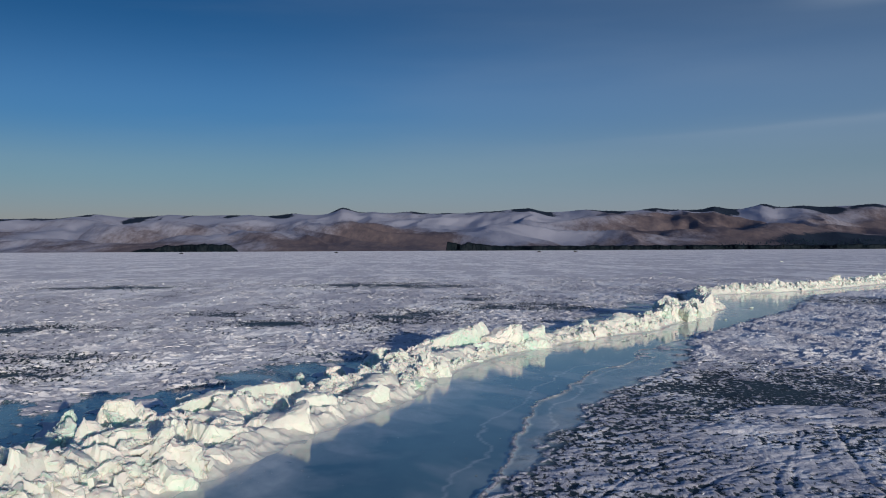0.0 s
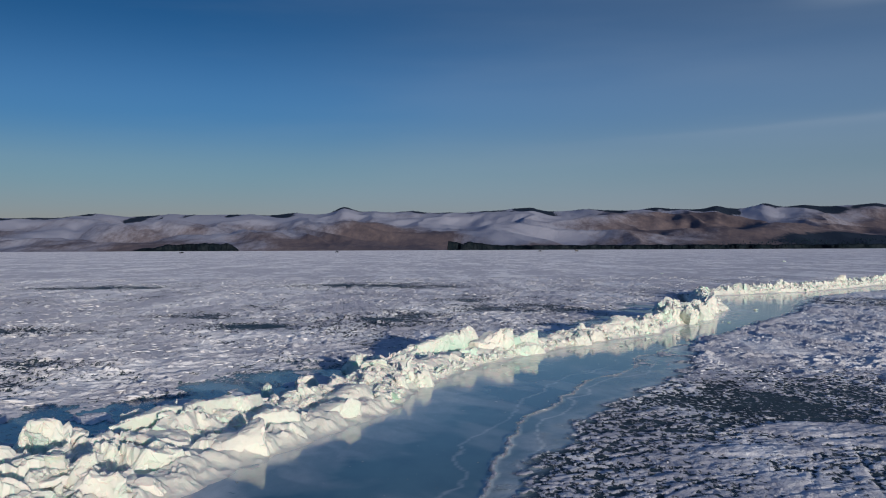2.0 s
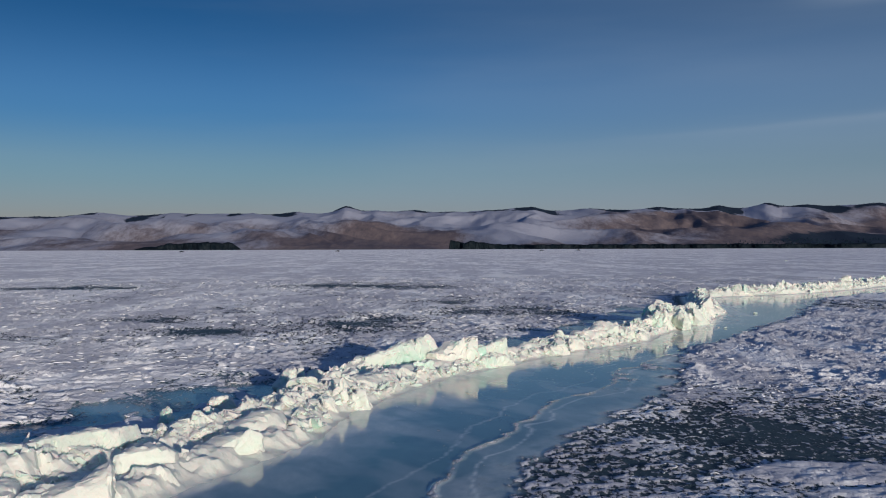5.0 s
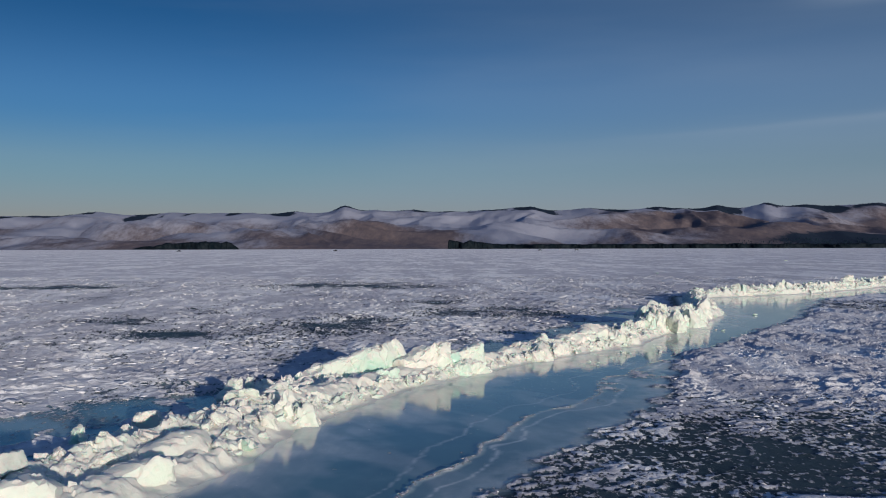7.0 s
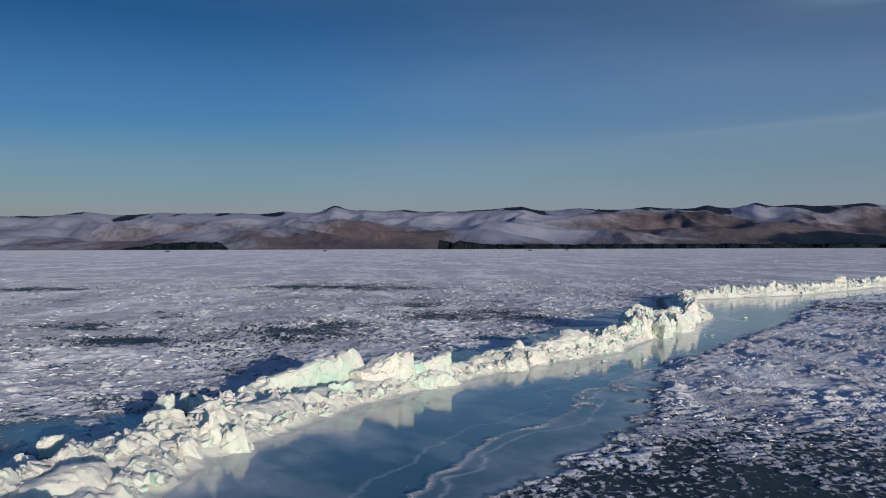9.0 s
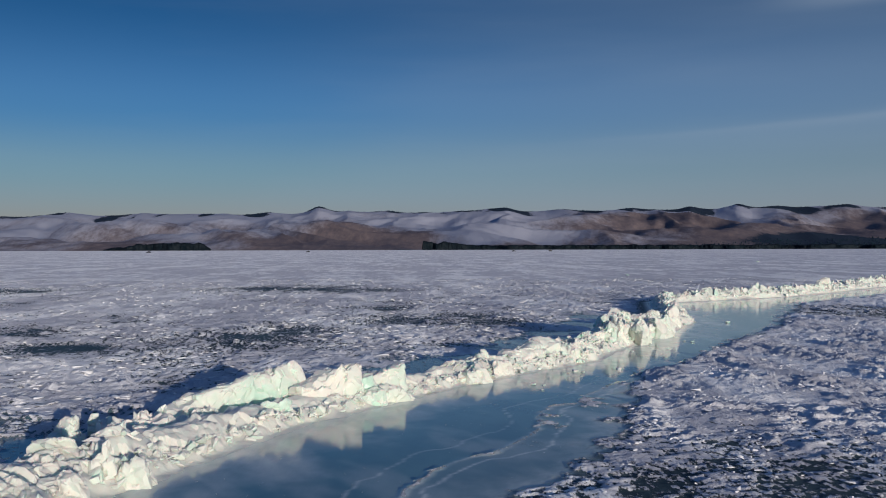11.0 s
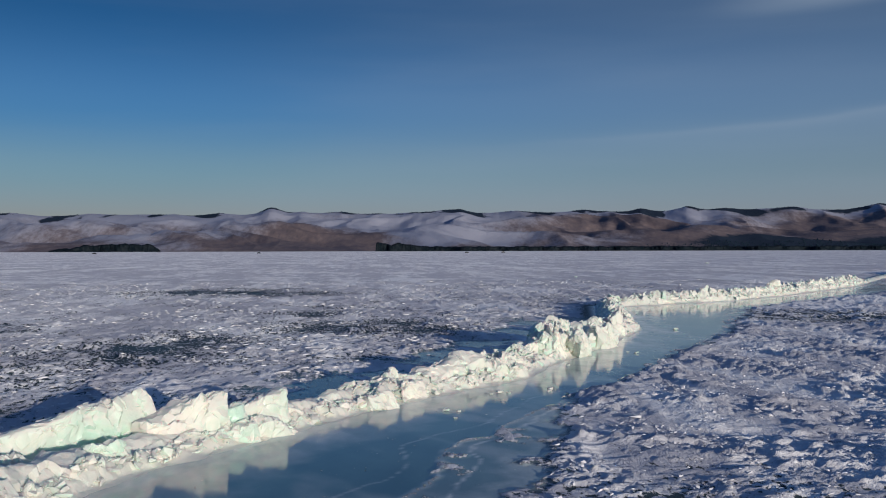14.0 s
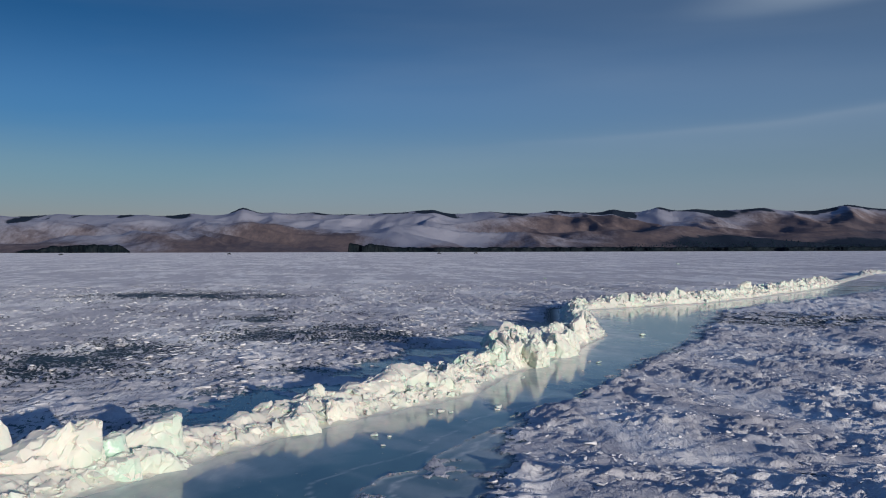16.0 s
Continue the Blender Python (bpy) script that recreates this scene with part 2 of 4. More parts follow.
def grain(x, y, seed=0):
    """Gradient noise, about -1 to 1."""
    ix, iy = np.floor(x), np.floor(y)
    fx, fy = x - ix, y - iy
    sx, sy = fx * fx * fx * (fx * (fx * 6 - 15) + 10), fy * fy * fy * (fy * (fy * 6 - 15) + 10)
    total = 0.0
    for dx in (0, 1):
        for dy in (0, 1):
            a = lattice(ix + dx, iy + dy, seed) * 2 * np.pi
            total = total + (np.cos(a) * (fx - dx) + np.sin(a) * (fy - dy)) * (sx if dx else 1 - sx) * (sy if dy else 1 - sy)
    return total * 1.5


def fractal(x, y, seed=0, octaves=4, gain=0.5):
    total, a, f = 0.0, 1.0, 1.0
    for k in range(octaves):
        total = total + a * grain(x * f + 17.3 * k, y * f - 9.1 * k, seed + 31 * k)
        a, f = a * gain, f * 2.03
    return total


def step(x, lo, hi):
    k = np.clip((x - lo) / (hi - lo), 0, 1)
    return k * k * (3 - 2 * k)


def heaped(x, y, seed, tilt=0.9):
    """Heights of a heap of tilted blocks of unit size: flat facets with broken edges."""
    ix, iy = np.floor(x), np.floor(y)
    best = np.full(np.shape(x), 9.0)
    out = np.zeros(np.shape(x))
    for dx in (-1, 0, 1):
        for dy in (-1, 0, 1):
            jx, jy = ix + dx, iy + dy
            ex, ey = x - jx - lattice(jx, jy, seed), y - jy - lattice(jx, jy, seed + 1)
            d = np.maximum(np.abs(ex + 0.3 * ey), np.abs(ey - 0.3 * ex))
            a = lattice(jx, jy, seed + 2) * 2 * np.pi
            level = lattice(jx, jy, seed + 3) + tilt * (np.cos(a) * ex + np.sin(a) * ey)
            near = d < best
            out, best = np.where(near, level, out), np.where(near, d, best)
    return out


def along(line, x, y):
    """Distance run along a line in plan, and the distance to its right (negative: to its left)."""
    line = np.array(line, float)
    run, best, clear = 0.0, np.full(np.shape(x), 1e18), np.zeros(np.shape(x))
    u, v = np.zeros(np.shape(x)), np.zeros(np.shape(x))
    for i in range(len(line) - 1):
        (ax, ay), (bx, by) = line[i], line[i + 1]
        n = math.hypot(bx - ax, by - ay)
        tx, ty = (bx - ax) / n, (by - ay) / n
        k = (x - ax) * tx + (y - ay) * ty
        kc = np.clip(k, 0 if i else -1e9, n if i < len(line) - 2 else 1e9)
        d = np.hypot(x - ax - kc * tx, y - ay - kc * ty)
        side = (x - ax) * ty - (y - ay) * tx
        near = (d < best - 1e-6) | ((d < best + 1e-6) & (np.abs(side) > clear))
        u, v, best, clear = np.where(near, run + kc, u), np.where(near, np.sign(side) * d, v), np.where(near, d, best), np.where(near, np.abs(side), clear)
        run += n
    return u, v


def on_line(line, u):
    """Place and heading at the distance u along a line in plan."""
    for (ax, ay), (bx, by) in zip(line, line[1:]):
        n = math.hypot(bx - ax, by - ay)
        if u <= n:
            break
        u -= n
    tx, ty = (bx - ax) / n, (by - ay) / n
    return ax + tx * u, ay + ty * u, tx, ty


# ---- plan of the frozen lake ----
# foot of the pressure ridge on the side of the refrozen lead
RIDGE = [(-16, 0), (-9.5, 8), (-6.2, 12), (-4.3, 16), (-3.3, 19.3), (-2.0, 22.2), (-0.75, 25.2), (-0.4, 27.9), (0.2, 29.7), (2.0, 34.0),
         (4.5, 37.6), (5.95, 39.7), (8.4, 42.5), (10.8, 44.8), (12, 47.5), (14.6, 52), (19.2, 60.5), (23.2, 78), (34, 84.5), (42, 92), (56, 107), (88, 150), (190, 260)]
# far edge of the clear ice, and edge of the snow field
CRACK = [(-9, -10), (-1, 8), (0.7, 14.8), (1.1, 16.5), (1.9, 21), (2.5, 23.7), (3.6, 26), (4.7, 29), (5.4, 30.5), (6.2, 31), (7.4, 33.4),
         (7.6, 35.4), (8.7, 36.6), (9.6, 38.4), (11.4, 41), (15, 46), (19, 53), (23, 60), (30, 76), (44, 89), (59, 104), (92, 150), (194, 258)]
EDGE = [(-7, -10), (-0.3, 10), (0.9, 14.7), (1.7, 17.6), (3.05, 21.35), (4.7, 24.9), (6.2, 27.7), (7.5, 29.7), (9, 33), (10.4, 37),
        (11.6, 41.5), (14.2, 44.6), (16.8, 49.6), (19.5, 53.3), (23.5, 59.4), (27, 67), (31.5, 76), (46, 89), (61, 104), (94, 150), (196, 258)]
# windswept bare patches: place, half length, half depth
BARE = [(-3.0, 54.5, 4.6, 6.8), (-9.5, 50, 2.2, 1.8), (6.5, 63.5, 6.5, 5.0), (-6, 101, 11, 8), (-15, 57, 3.2, 2.4), (33, 68, 10, 6.5), (-36, 99, 10, 6),
        (2.6, 72.5, 3, 3.0), (-22, 46, 4, 3.0), (-13.5, 30, 3.6, 2.2), (-17.5, 34, 4.5, 2.4)]


# smooth drifts of fresh snow, and wheel tracks over the crust
DRIFTS = [(9.2, 22.3, 1.7, 0.8), (10.4, 20.9, 1.6, 0.5), (6.9, 20.2, 1.3, 0.45), (11, 17.6, 1.2, 0.4)]
TRACKS = [[(1.6, 13.2), (2.55, 14.64), (3.7, 16.5), (5.2, 17.95), (6.8, 18.7)], [(3.3, 13.4), (4.0, 14.7), (5.0, 16.0), (6.2, 16.95), (7.8, 17.7)],
          [(5.3, 13.4), (5.62, 15.0), (6.05, 16.1), (6.43, 16.8)], [(5.65, 13.4), (5.95, 15.0), (6.3, 16.0), (6.64, 16.8)], [(7.3, 13.5), (7.5, 15.7), (8.1, 17.6)]]


def lake_surface(x, y):
    """Height of the lake's surface, and how much snow, clear ice and frost lie on it."""
    wu, wv = along(RIDGE, x, y)
    _, cv = along(CRACK, x, y)
    _, ev = along(EDGE, x, y)
    ev = ev + 0.45 * fractal(x * 0.8, y * 0.8, 5, 5, 0.6)
    cv = cv + 0.16 * fractal(x * 0.8, y * 0.8, 6, 4)
    # wind-carved drifts lie along the shadows' bearing
    s, c = math.sin(radians(30)), math.cos(radians(30))
    along_wind, across = -s * x + c * y, c * x + s * y
    drift = fractal(across * 0.30, along_wind * 0.16, 11, 4, 0.55)
    coarse = fractal(across * 0.85 + 0.5 * drift, along_wind * 0.75 + 0.35 * grain(across * 0.9, along_wind * 0.9, 28), 17, 4, 0.6)
    small = fractal(across * 2.0 + 0.5 * coarse, along_wind * 2.6, 18, 4, 0.6)
    mosaic = fractal(across * 4.2 + 0.4 * coarse, along_wind * 3.6, 34, 3, 0.6)
    pebble = grain(across * 6.0, along_wind * 4.2, 19)
    broad = fractal(x * 0.07, y * 0.07, 14, 3)
    right = step(ev, -0.25, 0.5)
    deep = step(y - 0.25 * x + 4 * broad + 1.5 * coarse, 24, 34)
    level = step(wu, 34, 37) * step(wu, 54, 51)
    left = step(-wv, 2.0 - 1.1 * level, 3.2 - 1.4 * level)
    bare = np.zeros(np.shape(x))
    for bx, by, rx, ry in BARE:
        bare = np.maximum(bare, np.exp(-(((x - bx) / rx) ** 2 + ((y - by) / ry) ** 2) ** 1.3))
    fresh = np.zeros(np.shape(x))
    for bx, by, rx, ry in DRIFTS:
        fresh = np.maximum(fresh, np.exp(-(((x - bx) / rx) ** 2 + ((y - by) / ry) ** 2) ** 1.3))
    fresh = step(fresh + 0.15 * coarse, 0.3, 0.55)
    web = np.clip(1 - 2.4 * np.abs(fractal(across * 2.1 + 0.3 * coarse, along_wind * 2.5, 36, 4, 0.62)), 0, 1)
    near_field = 0.42 + 0.14 * small + 0.17 * mosaic + 0.26 * web + 0.16 * coarse + 0.15 * drift + 0.17 * broad
    near_field = near_field - 0.22 * np.exp(-((x - 8.6) / 4.6) ** 2 - ((y - 25.6) / 3.0) ** 2)
    far_field = 1.0 + 0.16 * small + 0.16 * coarse + 0.10 * drift
    span = 6.2 + 4.0 * step(wu, 31, 22) + 2.4 * fractal(x * 0.25, y * 0.25, 31, 3)
    lee = step(-wv, span + 1.5, span - 1.6) * step(wu, 0, 8) * step(wu, 84, 72) * (1 - 0.6 * step(wu, 35, 39) * step(wu, 47, 44))
    left_field = 0.78 + 0.20 * coarse + 0.26 * small + 0.20 * drift + 0.12 * broad
    island = 0.18 + 0.95 * step(fractal(across * 0.5, along_wind * 0.3, 32, 4, 0.6), 0.12, 0.36)
    left_field = left_field * (1 - lee) + lee * island
    snow = right * ((1 - deep) * near_field + deep * far_field) + left * left_field
    snow = snow - (0.44 + 0.14 * right) * bare * (1 + 0.95 * coarse + 0.3 * small)
    snow = snow * (1 - fresh) + fresh
    distance = np.hypot(x - 4, y - 6)
    smooth = step(distance + 8 * drift, 98, 160)
    snow = snow * (1 - smooth) + smooth * (0.95 + 0.22 * fractal(x * 0.02, y * 0.09, 15, 3) - 0.36 * bare * (1 + 0.8 * coarse))
    rut, berm = np.zeros(np.shape(x)), np.zeros(np.shape(x))
    close = (y > 12) & (y < 20) & (x > 0) & (x < 10)
    for line in TRACKS:
        d = along(line, x[close], y[close])[1] if np.any(close) else 0.0
        k = np.abs(d) if np.any(close) else np.zeros(0)
        rut[close] = np.maximum(rut[close], np.exp(-(k / 0.04) ** 2))
        berm[close] = np.maximum(berm[close], np.exp(-((k - 0.09) / 0.04) ** 2))
    snow = snow + 0.06 * berm - 0.22 * rut
    lead = np.maximum(0.85 * lee * left, step(wv, -2.5, -1.5)) * np.maximum(step(cv, 0.10, -0.05), 0.92 * step(ev, 0.5, -0.5))
    zone = step(wv, 0, 0.5) * step(cv, -0.05, 0.1) * step(ev, 0.4, -0.4)
    seam = np.exp(-(cv / 0.058) ** 2) * step(wv, 0.2, 1.0) * (0.55 + 0.45 * step(fractal(x * 0.5, y * 0.5, 21, 2), -0.5, 0.1)) * step(y, 46, 38)
    hair = np.exp(-((cv - 0.55 - 0.5 * grain(x * 0.4, y * 0.4, 22)) / 0.035) ** 2) + np.exp(-((cv + 0.8 + 0.6 * grain(x * 0.3, y * 0.3, 24)) / 0.03) ** 2) * 0.6
    hair = hair * step(wv, 0.8, 1.8) * step(ev, 0.2, -0.3) * step(y, 48, 40)
    foot = (0.45 * step(wv, 2.6 + 1.2 * fractal(x * 0.6, y * 0.6, 23, 4), 1.2) * (0.55 + 0.45 * step(fractal(across * 1.1, along_wind * 0.35, 37, 4), -0.25, 0.3)) + 0.5 * step(wv, 0.9 + 0.5 * fractal(x * 0.9, y * 0.9, 38, 3), 0.2)) * step(wv, -2.5, -1.5)
    cloud = 0.25 * step(fractal(across * 0.5, along_wind * 0.2, 25, 4), 0.0, 0.6) * lead
    frost = np.clip(0.10 * zone + 0.50 * zone * step(ev, -0.9, 0.1) + 0.85 * seam + 0.7 * hair + 0.92 * foot + cloud + 0.28 * lead * step(wu, 48, 68), 0, 1) * (1 - right)
    rim = np.exp(-((ev - 0.05) / 0.16) ** 2) * step(small, -0.4, 0.3)
    snow = np.maximum(snow, 0.85 * rim * step(wv, 0.5, 1.5))
    flake = zone * step(fractal(across * 0.9, along_wind * 0.6, 26, 4, 0.6), 0.35, 0.6) * step(y, 30, 36)
    snow = np.maximum(snow, 0.7 * flake)
    snow = np.maximum(snow, 0.62 * seam)
    # relief: crusts stand proud of bare ice, wind-cut drifts rise in steps with sharp lips
    lift = step(snow, 0.36, 0.60)
    field = (right * deep + left * 0.8 * (1 - 0.8 * lee)) * (1 - fresh)
    rugged = 0.22 + 1.05 * step(fractal(across * 0.34, along_wind * 0.2, 29, 3), -0.2, 0.3)
    lips = (0.62 - 0.15 * left) * (0.032 * step(coarse, -0.14, 0.0) + 0.032 * step(coarse, 0.26, 0.36) + 0.035 * step(coarse, 0.60, 0.68))
    lips = lips + 0.026 * step(small, 0.0, 0.10) + 0.028 * step(small, 0.40, 0.48) + 0.020 * step(mosaic, 0.05, 0.2) + 0.016 * step(mosaic, 0.5, 0.62)
    tails = 0.7 * right * (0.05 * step(drift, -0.02, 0.04) + 0.05 * step(drift, 0.38, 0.43))
    slab = fractal(across * 0.50 + 0.3 * coarse, along_wind * 0.72, 30, 4, 0.62)
    mound = (0.55 * left * (1 - 0.85 * lee) + 0.2 * right) * (0.055 * step(slab, 0.05, 0.11) + 0.075 * step(slab, 0.34, 0.40) + 0.09 * step(slab, 0.60, 0.65)) * (0.6 + 0.8 * np.maximum(small, 0))
    crust = 0.012 + 0.016 * step(small, 0.0, 0.15) + 0.012 * np.maximum(pebble, 0)
    z = lift * (crust * (1 - field) + (0.02 + lips * rugged + tails + 0.05 * drift + 0.018 * np.maximum(pebble, 0) + mound) * field) * (1 - smooth) - 0.02
    z = z + 0.03 * fresh + 0.012 * seam - 0.012 * rut + 0.005 * berm
    z = z + smooth * (0.10 * fractal(x * 0.06, y * 0.14, 16, 3) + 0.06 * fractal(x * 0.16, y * 0.38, 27, 3))
    return z, snow, lead, frost


def sheet(name, xs, ys, zs, material, attributes=(), smooth=True):
    """A mesh from a grid of places."""
    rows, cols = xs.shape
    mesh = bpy.data.meshes.new(name)
    i = np.arange(rows * cols).reshape(rows, cols)
    quads = np.stack([i[:-1, :-1], i[:-1, 1:], i[1:, 1:], i[1:, :-1]], -1).reshape(-1, 4)
    mesh.vertices.add(rows * cols)
    mesh.vertices.foreach_set("co", np.stack([xs, ys, zs], -1).astype(np.float32).ravel())
    mesh.loops.add(quads.size)
    mesh.loops.foreach_set("vertex_index", quads.astype(np.int32).ravel())
    mesh.polygons.add(len(quads))
    mesh.polygons.foreach_set("loop_start", np.arange(0, quads.size, 4, dtype=np.int32))
    mesh.polygons.foreach_set("use_smooth", np.full(len(quads), smooth))
    mesh.update(calc_edges=True)
    for key, values in attributes:
        mesh.attributes.new(key, "FLOAT", "POINT").data.foreach_set("value", np.asarray(values, np.float32).ravel())
    mesh.materials.append(material)
    return new(name, mesh)


def part(name, bm, material, parent=None, label=""):
    mesh = bpy.data.meshes.new(name)
    bm.to_mesh(mesh)
    bm.free()
    mesh.materials.append(material)
    ob = new(name, mesh)
    ob.parent = parent
    return tagged(ob, label=label)


# ---- the lake: one sheet to the horizon ----
def build_lake():
    ys = [-4800.0, -1500, -400, -150, -90, -60] + list(np.arange(-40, -14, 1.0)) + list(np.arange(-14, 0, 0.35)) + list(np.arange(0, 11.05, 0.11))
    while ys[-1] < 4800:
        d = max(14.0, ys[-1] - 19)
        ys.append(ys[-1] + (0.058 if ys[-1] < 36 else 0.0062 * d if d < 260 else 0.012 * d if d < 700 else 0.05 * d))
    ys = np.array(ys)
    core = np.linspace(-1, 1, 740)
    wide = np.array([1.12, 1.4, 2, 4, 10, 30, 90])
    s = np.concatenate([-wide[::-1], core, wide])
    reach = np.clip(ys, 13, 4800)
    half, mid = 12 + 0.52 * reach, 0.5 + 0.085 * np.clip(reach, 0, 60)
    xs = mid[:, None] + half[:, None] * s[None, :]
    yy = np.repeat(ys[:, None], len(s), 1)
    z, snow, lead, frost = lake_surface(xs, yy)
    return tagged(sheet("ground", xs, yy, z, LAKE, (("snow", snow), ("lead", lead), ("frost", frost))),
                  "frozen lake of wind-carved snow, bare dark ice and a clear refrozen lead", "frozen lake", kind="structure")


build_lake()


# ---- far shore ----
def bearing_plan(bearing, distance):
    return distance * np.tan(np.radians(bearing)), distance


# summits of the range: bearing in degrees, rise above the general crest in metres, half width in degrees
SUMMITS = [(-28, 7, 3), (-21.4, 18, 1.3), (-17, 13, 1.6), (-14, 7, 1.3), (-12.3, 4, 0.7), (-9.6, 10, 1.0), (-6.4, 33, 0.75), (-4.5, 10, 1.2), (-2.1, 11, 0.8), (3.2, 6, 1.4), (4.6, 13, 0.9), (5.6, 15, 0.7),
           (9.2, 9, 0.9), (13.4, 12, 0.9), (17.0, 16, 0.7), (19.8, 24, 0.8), (22, 16, 1.0), (24.2, 9, 1.1), (25.9, 18, 0.9), (30.6, 30, 1.1), (33, 10, 1.6)]


# rounded hills before the range: bearing, reach, rise, half width in degrees, half depth
FOOTHILLS = [(-23, 2950, 30, 4.5, 230), (-13.5, 3000, 38, 5, 260), (-6.5, 3350, 40, 4.5, 260), (4.3, 3150, 46, 4.2, 280), (12, 2950, 30, 5, 220), (20.5, 3050, 44, 5.5, 260),
             (29, 2950, 40, 5, 240), (-17.5, 3500, 30, 3, 200), (10, 3600, 34, 3.5, 200), (16, 3550, 30, 3, 200)]


def hill_shape(b, r):
    """Height, snow and forest of the far shore by bearing and reach."""
    x, y = bearing_plan(b, r)
    crest = 172 + 0.74 * b + 1.3 * fractal(b * 1.2, b * 0 + 3, 41, 4, 0.6)
    for at, rise, spread in SUMMITS:
        crest = crest + rise * np.exp(-np.abs((b - at) / spread) ** 1.7)
    k = np.clip((r - 2600) / 1600, 0, 1)
    bend = x + 260 * fractal(x * 0.0008, y * 0.0008, 45, 2)
    spur = 1 - np.abs(fractal(bend * 0.0023 + y * 0.0006, y * 0.0011, 42, 4, 0.45)) * 1.5
    z = crest * (0.55 * step(k, 0.35, 1.0) + 0.45 * k) + 50 * (spur - 0.6) * np.sin(np.pi * np.clip(k, 0, 1)) ** 0.8
    for at, reach, rise, wide, thick in FOOTHILLS:
        z = z + rise * np.exp(-np.abs((b - at + 0.6 * fractal(b * 0.5, r * 0.004, 46, 2)) / wide) ** 1.7 - np.abs((r - reach) / thick) ** 1.6)
    z = np.where(r > 4200, crest * (1 - 0.9 * step(r, 4200, 4800)), z)
    z = z * step(r, 2560, 2680) - 2.0 * step(r, 2640, 2560)
    snow = 0.22 + 0.55 * k + 0.55 * np.clip(fractal(x * 0.0011, y * 0.0009, 43, 3), -0.5, 0.6) + 0.85 * np.exp(-((b - 4.4) / 3.0) ** 2) * np.exp(-((k - 0.24) / 0.26) ** 2)
    snow = snow - (0.22 * step(b, 7, 14) + 0.25 * step(b, 14, 19)) * (1 - 0.5 * step(k, 0.6, 0.9))
    forest = step(k, 0.80, 0.95) * (0.46 + 0.25 * step(b, -20.5, -22.5) + 0.7 * fractal(x * 0.0060, y * 0.0022, 44, 4) + 0.2 * step(b, -4, 6)) \
        + step(b, 15, 24) * np.exp(-((k - 0.1) / 0.12) ** 2) * 0.8
    return z, snow, forest


def build_hills():
    bearing = np.linspace(-40, 44, 900)[None, :]
    reach = np.concatenate([np.linspace(2560, 4300, 120), np.linspace(4340, 4800, 8)])[:, None]
    b, r = np.broadcast_arrays(bearing, reach)
    x, y = bearing_plan(b, r)
    z, snow, forest = hill_shape(b, r)
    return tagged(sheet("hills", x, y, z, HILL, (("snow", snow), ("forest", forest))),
                  "low rolling hills of brown steppe under thin snow with dark forested tops", "hills", kind="structure")


build_hills()


def build_cliff(name, label, b0, b1, distance, height, seed, taper, head):
    """A dark rock face along the shore, with a snowy shelf behind it."""
    n = int((b1 - b0) * 40)
    t = np.linspace(0, 1, n)[None, :]
    b = b0 + (b1 - b0) * t
    rise = height * (1.0 - head * step(t, 0.03, 0.09)) * (0.92 + 0.22 * fractal(b * 1.3, b * 0, seed, 4)) * np.minimum(1, np.minimum(t / taper[0], (1 - t) / taper[1]) ** 0.7)
    rows = np.array([-0.2, 0.0, 0.25, 0.5, 0.75, 0.95, 1.0, 1.0, 1.0])[:, None]
    back = np.array([-4, 0, 2, 6, 8, 12, 18, 60, 160.0])[:, None]
    rugged = fractal(b * 5, rows * 3 + b * 0, seed + 1, 3)
    r = distance + back + 6 * rugged * (rows < 0.97) + 60 * fractal(b * 0.35, b * 0 + 8, seed + 2, 3)
    x, y = bearing_plan(b + 0 * rows, r)
    z = rise * rows + np.array([0, 0, 0, 0, 0, 0, 0, 2, -12.0])[:, None]
    return tagged(sheet(name, x, y, z, ROCK), label, "cliff", kind="structure")


build_cliff("cape_cliff", "dark rocky cape cliff with a square head, rising from the ice", 0.2, 40, 2460, 22, 51, (0.0015, 0.05), 0.45)
build_cliff("low_cliff", "low dark rock outcrop along the snowy shore", -19.3, -13.0, 2520, 22, 55, (0.5, 0.12), 0.0)


# ---- pressure ridge ----
# distance along the ridge, height, width
SIZES = [(0, 0.9, 2.2), (10, 1.0, 2.4), (17.5, 1.3, 2.6), (22, 0.9, 3.4), (25, 0.8, 3.3), (28, 0.75, 3.0), (32, 0.8, 2.8), (35.5, 0.8, 2.2),
         (39, 0.55, 1.9), (42, 0.5, 1.7), (46, 0.58, 1.7), (50, 0.75, 1.9), (53, 0.85, 1.9), (55.5, 0.85, 2.0), (59, 1.15, 2.4), (61.5, 1.4, 2.8),
         (64.5, 1.2, 3.0), (68, 0.9, 2.6), (71, 1.0, 2.2), (90, 0.8, 1.9), (98, 1.3, 2.4), (104, 1.0, 2.2), (112, 1.15, 2.6), (122, 1.15, 3.0), (134, 1.2, 3.6), (141, 1.25, 3.4), (145, 0.8, 2.4), (149, 0.3, 1.6),
         (180, 0.3, 1.6), (188, 0.95, 2.8), (197, 0.9, 2.8), (203, 0.35, 2.0), (300, 0.5, 2.0)]


def ridge_size(u):
    k, h, w = zip(*SIZES)
    return np.interp(u, k, h), 0.85 * np.interp(u, k, w)


